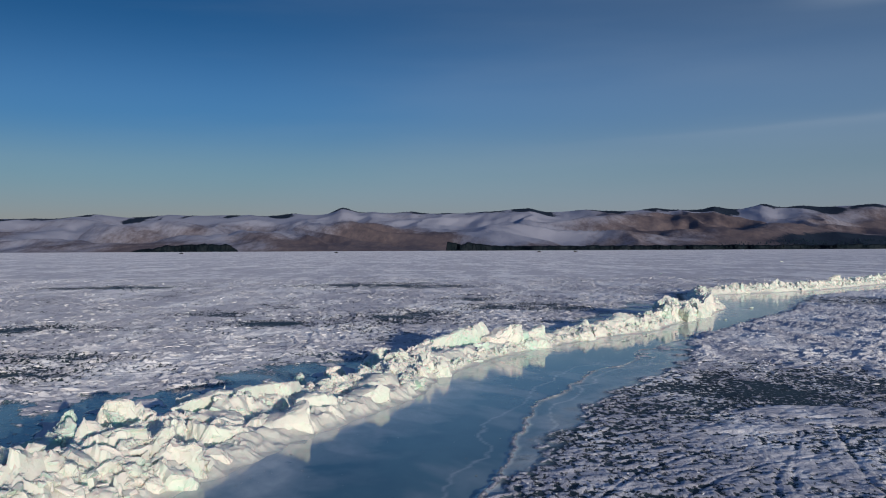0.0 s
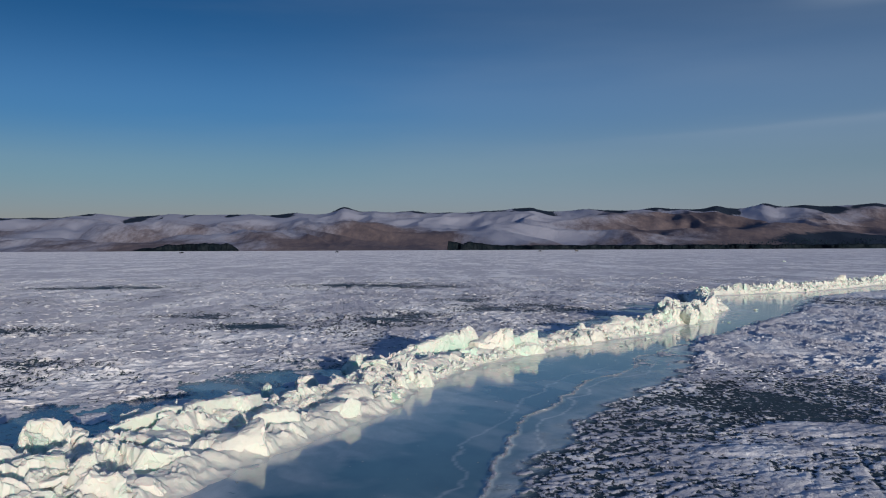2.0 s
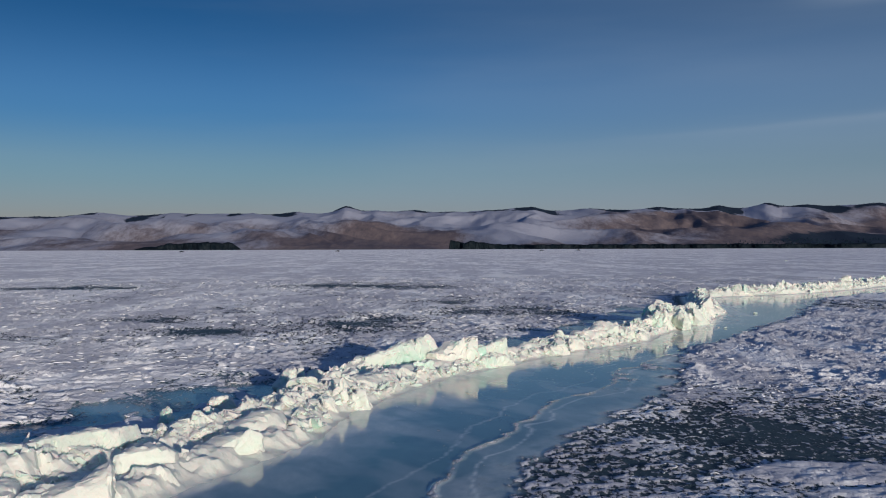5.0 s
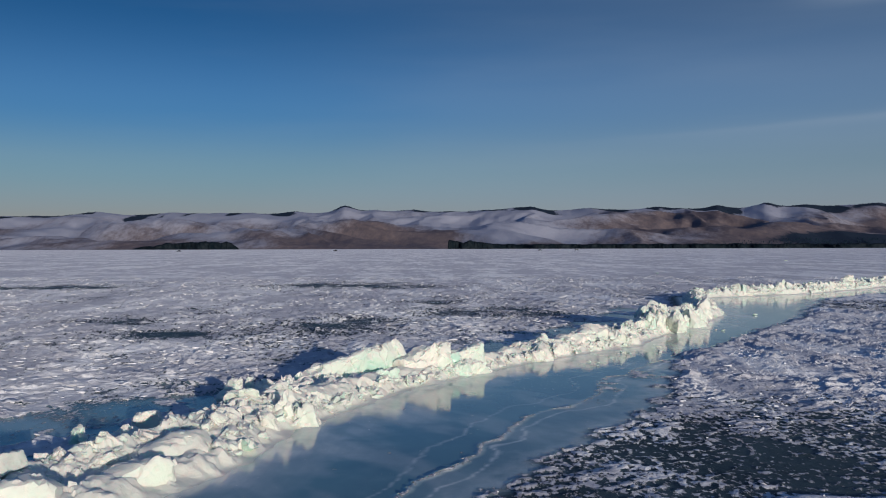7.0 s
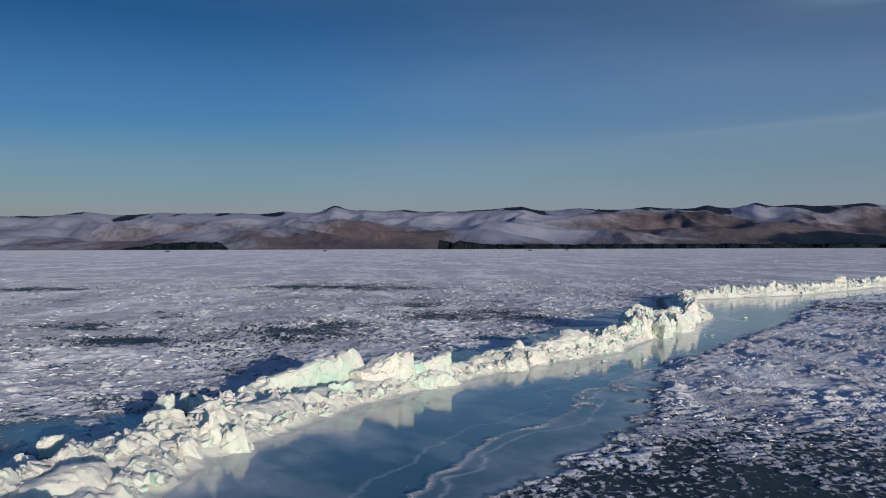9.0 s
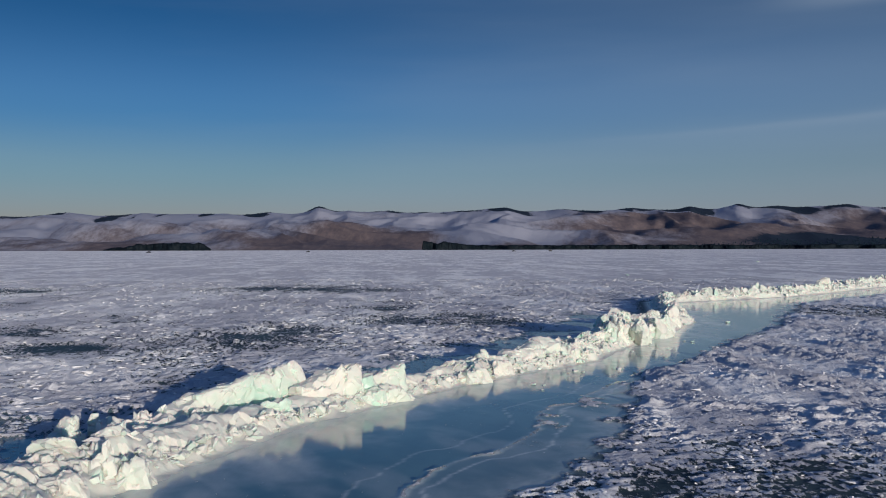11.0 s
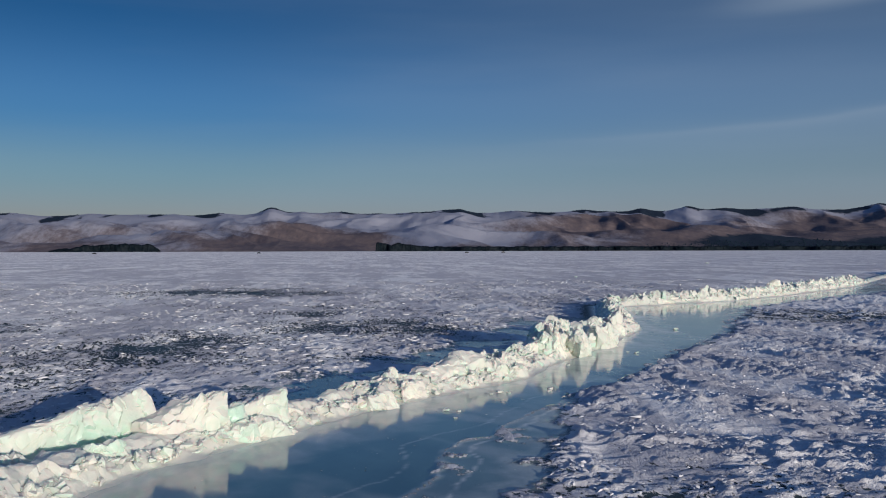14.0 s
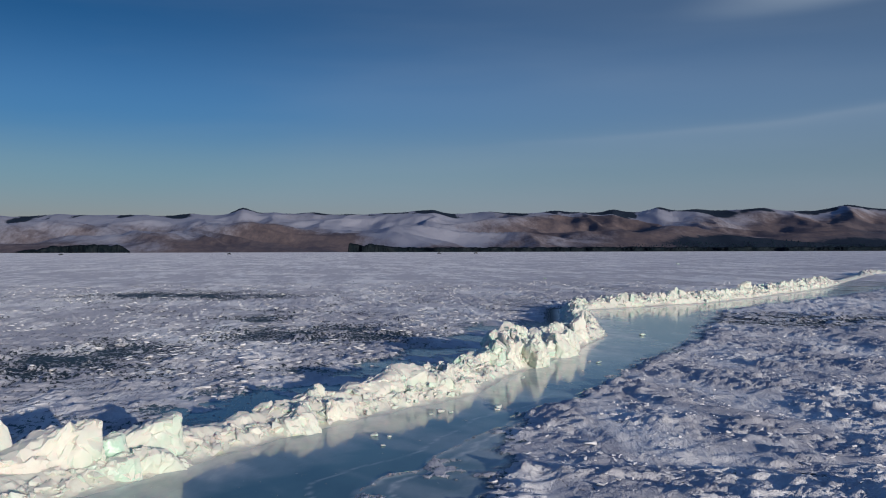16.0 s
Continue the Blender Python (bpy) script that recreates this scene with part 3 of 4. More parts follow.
def bank_height(u, v):
    """Height of the packed bank at u along the ridge and v behind its foot."""
    h, w = ridge_size(u)
    q = np.clip(v / w + 0.10 * fractal(u * 1.6, v * 1.6, 73, 3), -0.2, 1.2)
    single = (0.45 * step(q, -0.02, 0.20) + 0.55 * step(q, 0.16, 0.5)) * (1 - 0.85 * step(q, 0.62, 1.0))
    double = 0.42 * np.exp(-((q - 0.22) / 0.17) ** 2) + 0.8 * np.exp(-((q - 0.8) / 0.16) ** 2) + 0.16 * np.clip(np.sin(np.pi * np.clip(q, 0, 1)), 0, 1)
    pair = step(u, 19.5, 21.5) * step(u, 33, 30)
    profile = single * (1 - pair) + double * pair
    calm = step(u, 33.5, 35) * step(u, 54, 51) * step(q, 0.25, 0.5)
    broken = heaped(u / 0.9 + 0.2 * grain(u, v, 60), v / 0.7, 61, 0.8) * 0.52 + heaped(u / 0.38, v / 0.33, 65, 0.8) * 0.2 + 0.06 * fractal(u * 2.5, v * 2.5, 68, 3)
    settled = 0.45 + 0.28 * fractal(u * 0.9, v * 1.5, 69, 4) + 0.14 * heaped(u / 0.4, v / 0.3, 70, 0.7)
    body = 0.42 + (broken * (1 - 0.75 * calm) + settled * 0.75 * calm) * 0.75
    swell = 1 + 0.22 * fractal(u * 0.35, u * 0 + 2, 71, 2)
    edge = step(q, -0.12, 0.10) * step(q, 1.12, 0.90)
    return h * 0.78 * profile * body * swell * edge + 0.05 * edge * fractal(u * 1.5, v * 1.5, 72, 3) + 0.09 * step(v + 0.12 * fractal(u * 1.1, u * 0, 74, 3), -0.3, 0.35) * step(q, 1.1, 0.9) - 0.03


def ridge_place(u, v):
    x, y, tx, ty = on_line(RIDGE, u)
    return x - ty * v, y + tx * v, math.atan2(ty, tx)


ridge = tagged(new("ice_ridge"), "jagged pressure ridge of white and mint-green broken ice across the lake", "ice ridge")


def build_bank(u0, u1, du, dv):
    us = np.arange(u0, u1 + du, du)
    knots = np.array([ridge_place(u, 0) for u in us])
    # rounded corners where the ridge turns
    soft = max(1, int(0.6 / du))
    kernel = np.ones(2 * soft + 1) / (2 * soft + 1)
    heading = np.unwrap(knots[:, 2])
    pad = np.pad(heading, soft, mode="edge")
    heading = np.convolve(pad, kernel, "valid")
    vs = np.arange(-0.4, 3.7, dv)
    u, v = np.meshgrid(us, vs, indexing="ij")
    x = knots[:, :1] - np.sin(heading)[:, None] * v
    y = knots[:, 1:2] + np.cos(heading)[:, None] * v
    ob = sheet("packed_bank", x, y, bank_height(u, v), SNOW_BANK)
    ob.data.set_sharp_from_angle(angle=radians(20))
    ob.parent = ridge
    return ob


build_bank(14, 80, 0.06, 0.055)
build_bank(80, 180, 0.12, 0.10)
build_bank(180, 300, 0.5, 0.25)
build_bank(0, 14, 0.15, 0.12)


def chunk_bmesh(seed, points=11, flat=0.7):
    """A small angular lump of broken ice about one metre across."""
    rng = random.Random(seed)
    bm = bmesh.new()
    for _ in range(points):
        p = Vector((rng.uniform(-1, 1), rng.uniform(-1, 1), rng.uniform(-1, 1)))
        p = p / max(abs(p.x), abs(p.y), abs(p.z)) * rng.uniform(0.75, 1.0)
        bm.verts.new((p.x * 0.5, p.y * 0.5, p.z * 0.5 * flat))
    done = bmesh.ops.convex_hull(bm, input=bm.verts[:])
    bmesh.ops.delete(bm, geom=[v for v in bm.verts if not v.link_faces], context="VERTS")
    return bm


def piece_bmesh(length, depth, height, left, right, seed, chips=7, ragged=0.10, fine=0.09, soft=0):
    """A broken block of lake ice standing on z = 0: flat split faces, chipped corners, a ragged upper edge; left and right are the shares of its height at its ends."""
    rng = random.Random(seed * 17 + 3)
    bm = bmesh.new()
    for sx, share in ((-0.5, left), (0.5, right)):
        for sy in (-0.5, 0.5):
            inset = rng.uniform(0.06, 0.26) if sy < 0 else -rng.uniform(0.02, 0.2)
            bm.verts.new((sx * rng.uniform(0.92, 1.04), sy * rng.uniform(0.9, 1.05), -0.08))
            bm.verts.new((sx * rng.uniform(0.78, 1.0), sy + inset, share * rng.uniform(0.9, 1.0)))
    bmesh.ops.convex_hull(bm, input=bm.verts[:])
    for _ in range(chips):
        way = Vector((rng.uniform(-1, 1), rng.uniform(-1, 0.8), rng.uniform(-0.1, 0.9))).normalized()
        far = max(way.dot(v.co) for v in bm.verts) - 0.03 - 0.2 * rng.random() ** 1.5
        bmesh.ops.bisect_plane(bm, geom=bm.verts[:] + bm.edges[:] + bm.faces[:], plane_co=way * far, plane_no=way, clear_outer=True)
        bmesh.ops.holes_fill(bm, edges=[e for e in bm.edges if e.is_boundary])
    bmesh.ops.dissolve_limit(bm, angle_limit=radians(3), verts=bm.verts[:], edges=bm.edges[:])
    for v in bm.verts:
        v.co = Vector((v.co.x * length, v.co.y * depth, v.co.z * height))
    bmesh.ops.triangulate(bm, faces=bm.faces[:])
    for _ in range(5):
        split = [e for e in bm.edges if e.calc_length() > 1.5 * fine]
        if not split or len(bm.faces) > 5000:
            break
        bmesh.ops.subdivide_edges(bm, edges=split, cuts=1)
        bmesh.ops.triangulate(bm, faces=[f for f in bm.faces if len(f.verts) > 3])
    for _ in range(soft + 1):
        bmesh.ops.smooth_vert(bm, verts=bm.verts[:], factor=0.5 if soft else 0.12, use_axis_x=True, use_axis_y=True, use_axis_z=True)
    size = min(1.0, (length + depth + height) / 2)
    at = Vector((seed * 7.31, seed * 3.17, seed * 1.93))
    half = Vector((0.5, 0.5, 0.5))
    calm = 0.45 if soft else 1.0
    crumbs = 0.04 if fine > 0.08 else 0.05
    for v in bm.verts:
        q = v.co.copy()
        warp = noise.noise_vector(q * 2.5 + at) * 0.35
        v.co = q + noise.noise_vector(q * 1.6 + at) * 0.10 * size + noise.noise_vector(q * 6.0 + at) * 0.02 * size * calm
        v.co += (noise.cell_vector(q * (2.4 / size) + warp + at) - half) * 0.11 * size * calm + (noise.cell_vector(q * (7.0 / size) + warp + at) - half) * 0.05 * size * calm
        upper = max(0.0, min(1.0, (q.z / height - 0.4) / 0.6))
        bent = q.x + 0.4 * q.y + 0.12 * noise.noise(q * 4.0 + at)
        notch = 0.55 * noise.cell(Vector((bent * 2.4 + at.x, at.y, 0.0))) + 0.45 * noise.cell(Vector((bent * 6.0 + at.z, at.x, 0.0)))
        v.co.z -= ragged * height * upper * notch * calm
        v.co += noise.noise_vector(q * 12.0 + at) * crumbs * upper * size * calm
    return bm


def creased(ob, degrees):
    """Smooth shading with sharp creases."""
    ob.data.shade_smooth()
    ob.data.set_sharp_from_angle(angle=radians(degrees))
    return ob


# places of the long floes, kept clear of loose blocks
FLOES = []


def lay_piece(name, x, y, length, depth, height, seed, turn, left, right, material, label="", lift=-0.03, tilt=0.0, lean=0.0):
    """One large piece of the ridge at its place in plan, turned about the vertical."""
    calm = name in ("ice_hump", "ice_floe", "ice_beam")
    rng = random.Random(seed)
    if not calm:
        tilt, lean = tilt + rng.gauss(0, 6), lean + rng.gauss(5, 8)
    bm = piece_bmesh(length, depth, height, left, right, seed, 8 if calm else 14, 0.08 if name in ("ice_beam", "ice_floe") else 0.22 if calm else 0.15 if height > 1 else 0.34, 0.085 if name == "ice_floe" else 0.06 if length < 1.2 else 0.075, 1 if name in ("ice_hump", "ice_beam") else 0)
    ob = creased(part(name, bm, material, ridge, label), 28 if calm else 20)
    ob.matrix_basis = pose(x, y, lift, lean, tilt, turn)
    if name == "ice_floe":
        FLOES.append((ob.matrix_basis.inverted(), length, depth))
    return ob


# the long slab lying like a log, on smaller blocks
lay_piece("ice_beam", -5.0, 21.9, 4.2, 0.44, 0.42, 201, 55, 1.0, 0.95, SNOW_BANK, "long pale ice slab lying along the ridge", lift=0.34, tilt=-1.5)
lay_piece("ice_block", -4.7, 22.15, 0.9, 0.4, 0.3, 202, 45, 1.0, 1.0, OLD_ICE)
lay_piece("ice_block", -5.7, 20.9, 0.9, 0.5, 0.36, 203, 50, 1.0, 1.0, OLD_ICE)
# broken blocks and plates, in order along the ridge
lay_piece("ice_shard", -8.03, 18.60, 0.56, 0.36, 0.93, 1, 10, 0.35, 1.0, ICE)
lay_piece("ice_shard", -7.00, 18.50, 1.00, 0.54, 1.16, 2, 15, 0.75, 1.0, ICE)
lay_piece("ice_shard", -6.67, 18.48, 0.77, 0.54, 1.04, 3, 20, 1.0, 0.55, ICE)
lay_piece("ice_block", -6.60, 19.32, 0.61, 0.60, 0.91, 4, 25, 0.7, 1.0, ICE)
lay_piece("ice_block", -7.96, 16.82, 1.66, 0.72, 0.76, 5, 20, 0.45, 1.0, ICE)
lay_piece("ice_block", -7.30, 17.37, 0.85, 0.72, 0.80, 6, 25, 0.9, 1.0, ICE)
lay_piece("ice_block", -6.62, 16.96, 0.99, 0.72, 0.95, 7, 15, 1.0, 0.8, ICE)
lay_piece("ice_block", -5.99, 16.79, 0.74, 0.60, 0.90, 8, 10, 0.7, 1.0, ICE)
lay_piece("ice_block", -5.54, 16.77, 0.65, 0.60, 0.70, 9, 20, 1.0, 0.8, FLOE)
lay_piece("ice_block", -4.77, 16.16, 0.94, 0.72, 0.79, 10, 15, 0.8, 1.0, ICE)
lay_piece("ice_block", -5.81, 18.18, 1.03, 0.60, 0.75, 11, 30, 0.8, 1.0, SNOW_BANK)
lay_piece("ice_block", -4.83, 18.50, 1.48, 0.96, 0.71, 12, 25, 1.0, 0.7, SNOW_BANK)
lay_piece("ice_block", -8.15, 16.21, 1.05, 0.72, 0.76, 13, 20, 0.7, 1.0, ICE)
lay_piece("ice_block", -6.71, 15.50, 1.03, 0.72, 0.66, 14, 10, 0.8, 1.0, ICE)
lay_piece("ice_block", -5.60, 15.38, 1.38, 0.72, 0.53, 15, 15, 1.0, 0.8, ICE)
lay_piece("ice_block", -4.66, 15.48, 0.78, 0.60, 0.49, 16, 15, 0.9, 0.7, ICE)
lay_piece("ice_block", -4.47, 16.99, 0.85, 0.48, 0.49, 17, 20, 1.0, 0.5, SNOW_BANK)
lay_piece("ice_hump", -3.72, 19.98, 1.61, 0.90, 0.72, 18, 28, 0.35, 1.0, SNOW_BANK, label="smooth snow-covered ice hump")
lay_piece("ice_hump", -5.04, 19.86, 1.46, 0.90, 0.58, 19, 25, 1.0, 0.7, SNOW_BANK, label="smooth snow-covered ice hump")
lay_piece("ice_hump", -3.15, 22.00, 1.25, 0.80, 0.68, 20, 25, 0.8, 1.0, SNOW_BANK, label="smooth snow-covered ice hump")
lay_piece("ice_block", -2.56, 22.72, 0.53, 0.60, 0.50, 21, 30, 1.0, 0.6, SNOW_BANK)
lay_piece("ice_hump", -2.20, 23.62, 1.51, 0.90, 0.56, 22, 38, 0.6, 1.0, SNOW_BANK, label="smooth snow-covered ice hump")
lay_piece("ice_block", -1.35, 25.55, 1.00, 0.60, 0.44, 23, 40, 0.7, 1.0, SNOW_BANK)
lay_piece("ice_hump", -1.93, 25.14, 1.68, 0.90, 0.65, 24, 30, 0.5, 1.0, SNOW_BANK, label="smooth snow-covered ice hump")
lay_piece("ice_hump", -1.46, 27.19, 0.99, 0.60, 0.35, 25, 25, 0.8, 1.0, SNOW_BANK, label="smooth snow-covered ice hump")
lay_piece("ice_block", -6.36, 22.06, 0.63, 0.40, 0.57, 26, 20, 0.8, 1.0, OLD_ICE)
lay_piece("ice_shard", -5.64, 22.74, 0.29, 0.16, 0.82, 27, 15, 0.3, 1.0, ICE)
lay_piece("ice_plate", -5.17, 23.64, 0.76, 0.22, 0.70, 28, 10, 0.5, 1.0, ICE)
lay_piece("ice_block", -4.04, 24.03, 0.60, 0.45, 0.45, 29, -10, 0.8, 1.0, OLD_ICE)
lay_piece("ice_block", -3.70, 24.53, 0.66, 0.40, 0.44, 30, 25, 1.0, 0.6, OLD_ICE)
lay_piece("ice_block", -2.50, 31.98, 0.86, 0.70, 0.76, 31, 10, 0.35, 1.0, SNOW_BANK)
lay_piece("ice_block", -2.20, 32.94, 0.26, 0.30, 0.62, 32, 0, 0.8, 1.0, OLD_ICE)
lay_piece("ice_block", -1.60, 32.35, 0.72, 0.60, 0.62, 33, 15, 1.0, 0.8, SNOW_BANK)
lay_piece("ice_plate", -0.06, 28.86, 0.59, 0.35, 0.56, 34, 5, 0.9, 1.0, OLD_ICE)
lay_piece("ice_plate", -0.55, 28.76, 0.47, 0.40, 0.77, 35, 25, 0.8, 1.0, OLD_ICE)
lay_piece("ice_block", -0.79, 27.89, 0.54, 0.50, 0.62, 36, 20, 1.0, 0.7, OLD_ICE)
lay_piece("ice_plate", -2.16, 29.28, 0.52, 0.25, 0.55, 37, 20, 0.4, 1.0, OLD_ICE)
lay_piece("ice_plate", -1.40, 28.11, 0.50, 0.30, 0.59, 38, 15, 0.5, 1.0, OLD_ICE)
lay_piece("ice_plate", -2.61, 29.08, 0.70, 0.30, 0.44, 39, 25, 0.4, 1.0, OLD_ICE)
lay_piece("ice_block", -3.44, 28.60, 0.71, 0.40, 0.45, 40, 15, 0.9, 1.0, OLD_ICE)
lay_piece("ice_plate", -2.59, 27.44, 0.93, 0.30, 0.42, 41, 25, 0.4, 1.0, OLD_ICE)
lay_piece("ice_plate", -1.91, 27.62, 0.75, 0.30, 0.44, 42, 22, 0.5, 1.0, OLD_ICE)
lay_piece("ice_plate", -3.43, 26.96, 0.71, 0.30, 0.47, 43, 15, 0.6, 1.0, OLD_ICE)
lay_piece("ice_block", -3.70, 26.17, 0.87, 0.40, 0.45, 44, 20, 0.6, 1.0, OLD_ICE)
lay_piece("ice_block", -4.36, 27.00, 0.44, 0.35, 0.50, 45, 10, 1.0, 0.7, ICE)
lay_piece("ice_block", -0.83, 32.43, 1.26, 0.50, 0.64, 46, 28, 0.6, 1.0, OLD_ICE)
lay_piece("ice_floe", 0.06, 34.89, 4.50, 0.90, 1.17, 47, 42, 0.3, 1.0, FLOE, label="long thick mint-green floe with a snowy crest")
lay_piece("ice_floe", 2.32, 36.10, 1.90, 0.90, 1.12, 48, 40, 0.5, 1.0, FLOE, label="long thick mint-green floe with a snowy crest")
lay_piece("ice_floe", 3.70, 37.60, 1.40, 0.80, 0.95, 49, 38, 0.6, 1.0, FLOE, label="long thick mint-green floe with a snowy crest")
lay_piece("ice_block", 3.35, 36.78, 0.75, 0.50, 0.70, 50, 20, 0.8, 1.0, FLOE)
lay_piece("ice_block", -1.31, 32.80, 0.94, 0.50, 0.56, 51, 35, 0.9, 1.0, OLD_ICE)
lay_piece("ice_plate", 0.50, 34.32, 0.60, 0.35, 0.54, 52, 20, 0.4, 1.0, ICE)
lay_piece("ice_block", 1.32, 34.22, 1.17, 0.50, 0.61, 53, 25, 1.0, 0.75, ICE)
lay_piece("ice_block", -0.04, 33.73, 0.87, 0.45, 0.49, 54, 30, 0.9, 0.8, OLD_ICE)
lay_piece("ice_block", 1.93, 35.47, 0.64, 0.40, 0.45, 55, 30, 0.9, 0.7, OLD_ICE)
lay_piece("ice_block", 2.52, 35.86, 0.72, 0.40, 0.50, 56, 25, 0.7, 1.0, OLD_ICE)
lay_piece("ice_block", 3.14, 36.47, 0.74, 0.40, 0.43, 57, 25, 1.0, 0.8, ICE)
lay_piece("ice_shard", 3.47, 37.79, 0.21, 0.20, 0.50, 58, 0, 0.5, 1.0, ICE)
lay_piece("ice_block", 4.16, 37.08, 1.17, 0.40, 0.44, 59, 30, 0.8, 0.9, OLD_ICE)
lay_piece("ice_block", -0.73, 30.60, 1.13, 0.80, 0.44, 60, 30, 0.8, 1.0, OLD_ICE)
lay_piece("ice_block", -0.58, 32.76, 0.94, 0.50, 0.54, 61, 35, 0.8, 1.0, OLD_ICE)
lay_piece("ice_block", 2.64, 36.26, 0.92, 0.45, 0.51, 62, 25, 1.0, 0.8, ICE)
lay_piece("ice_block", 3.40, 36.38, 0.90, 0.45, 0.39, 63, 30, 0.8, 1.0, ICE)
lay_piece("ice_block", 4.75, 39.09, 0.45, 0.40, 0.51, 64, 30, 0.5, 1.0, OLD_ICE)
lay_piece("ice_block", 6.37, 42.05, 1.25, 0.70, 0.70, 65, 40, 0.6, 1.0, FLOE)
lay_piece("ice_floe", 8.20, 43.45, 4.44, 0.90, 1.05, 66, 50, 0.35, 1.0, FLOE, label="long thick mint-green floe with a snowy crest")
lay_piece("ice_block", 5.67, 41.39, 0.88, 0.60, 0.64, 67, 40, 0.6, 1.0, OLD_ICE)
lay_piece("ice_block", 6.38, 40.19, 0.79, 0.60, 0.75, 68, 35, 0.8, 1.0, OLD_ICE)
lay_piece("ice_block", 7.14, 41.35, 1.05, 0.60, 0.60, 69, 40, 1.0, 0.7, OLD_ICE)
lay_piece("ice_block", 8.41, 43.07, 1.64, 0.50, 0.45, 70, 42, 0.7, 1.0, OLD_ICE)
lay_piece("ice_block", 9.68, 45.84, 0.37, 0.40, 0.99, 71, 20, 0.6, 1.0, OLD_ICE)
lay_piece("ice_block", 10.37, 45.81, 0.92, 0.60, 0.93, 72, 35, 0.8, 1.0, OLD_ICE)
lay_piece("ice_block", 9.98, 44.64, 1.37, 0.50, 0.61, 73, 35, 0.8, 1.0, OLD_ICE)
lay_piece("ice_block", 12.07, 48.74, 0.64, 0.80, 1.22, 74, 10, 0.7, 1.0, FLOE)
lay_piece("ice_block", 12.82, 49.88, 0.79, 0.90, 1.47, 75, 20, 0.9, 0.8, OLD_ICE)
lay_piece("ice_block", 13.88, 50.44, 0.80, 0.90, 1.38, 76, 25, 0.8, 0.9, OLD_ICE)
lay_piece("ice_block", 15.60, 53.13, 1.25, 0.90, 1.06, 77, 20, 0.9, 0.8, OLD_ICE)
lay_piece("ice_block", 17.19, 57.71, 0.66, 0.80, 1.38, 78, 20, 0.6, 1.0, OLD_ICE)
# the tall heap of broken plates
heap = random.Random(57)
for k in range(34):
    u = 56.5 + 11.5 * (k + heap.random()) / 34
    h, w = (float(q) for q in ridge_size(u))
    x, y, a = ridge_place(u, w * heap.uniform(0.25, 0.8))
    lay_piece("ice_plate", x, y, heap.uniform(0.5, 1.1), heap.uniform(0.3, 0.7), h * heap.uniform(0.6, 1.1), 600 + k, math.degrees(a) + heap.gauss(-15, 35), heap.uniform(0.4, 1), heap.uniform(0.4, 1), OLD_ICE,
              tilt=heap.gauss(0, 8))


def scatter_blocks():
    """Loose blocks and leaning plates heaped along the ridge, each a part of it."""
    rng = random.Random(7)
    kinds = []
    for k in range(20):
        flat = k % 2
        ob = creased(part("ice_block", piece_bmesh(1.0, 0.35 if flat else 0.7, 0.75, rng.uniform(0.4, 1.0), rng.uniform(0.6, 1.0), 300 + k, 14, 0.25, 0.1), OLD_ICE if k % 3 else ICE), 24)
        kinds.append(("ice_plate" if flat else "ice_block", ob.data))
        bpy.data.objects.remove(ob)
    made = 0
    while made < 420:
        u = rng.uniform(13, 146) if made % 2 else rng.choice((rng.uniform(13, 21), rng.uniform(27, 36), rng.uniform(46, 69)))
        h, w = (float(k) for k in ridge_size(u))
        v = w * (rng.betavariate(1.5, 1.6))
        if 35.5 < u < 46 and not (v < 0.45 and rng.random() < 0.6):
            continue
        if 20.5 < u < 30 and v < 1.4 or 22 < u < 27.5 and v > 1.8:
            continue
        spot = Vector((*ridge_place(u, v)[:2], 0.3))
        if any(abs((m @ spot).x) < 0.48 * long and -0.5 * deep - 0.35 < (m @ spot).y < 0.5 * deep + 0.2 for m, long, deep in FLOES):
            continue
        size = rng.uniform(0.18, 0.6) * (0.65 + 0.45 * h)
        if rng.random() < 0.4:
            size *= 0.6
        x, y, a = ridge_place(u, v)
        z = float(bank_height(np.array(u), np.array(v)))
        name, mesh = kinds[rng.randrange(20)]
        ob = new(name, mesh)
        ob.parent = ridge
        ob.matrix_basis = pose(x, y, max(-0.03, z - size * 0.2), rng.gauss(8, 20), rng.gauss(-8, 20), math.degrees(a) - 30 + rng.gauss(0, 40)) @ \
            Matrix.Diagonal((size * rng.uniform(0.8, 1.6), size * rng.uniform(0.7, 1.3), size * rng.uniform(0.6, 1.1), 1))
        made += 1


scatter_blocks()


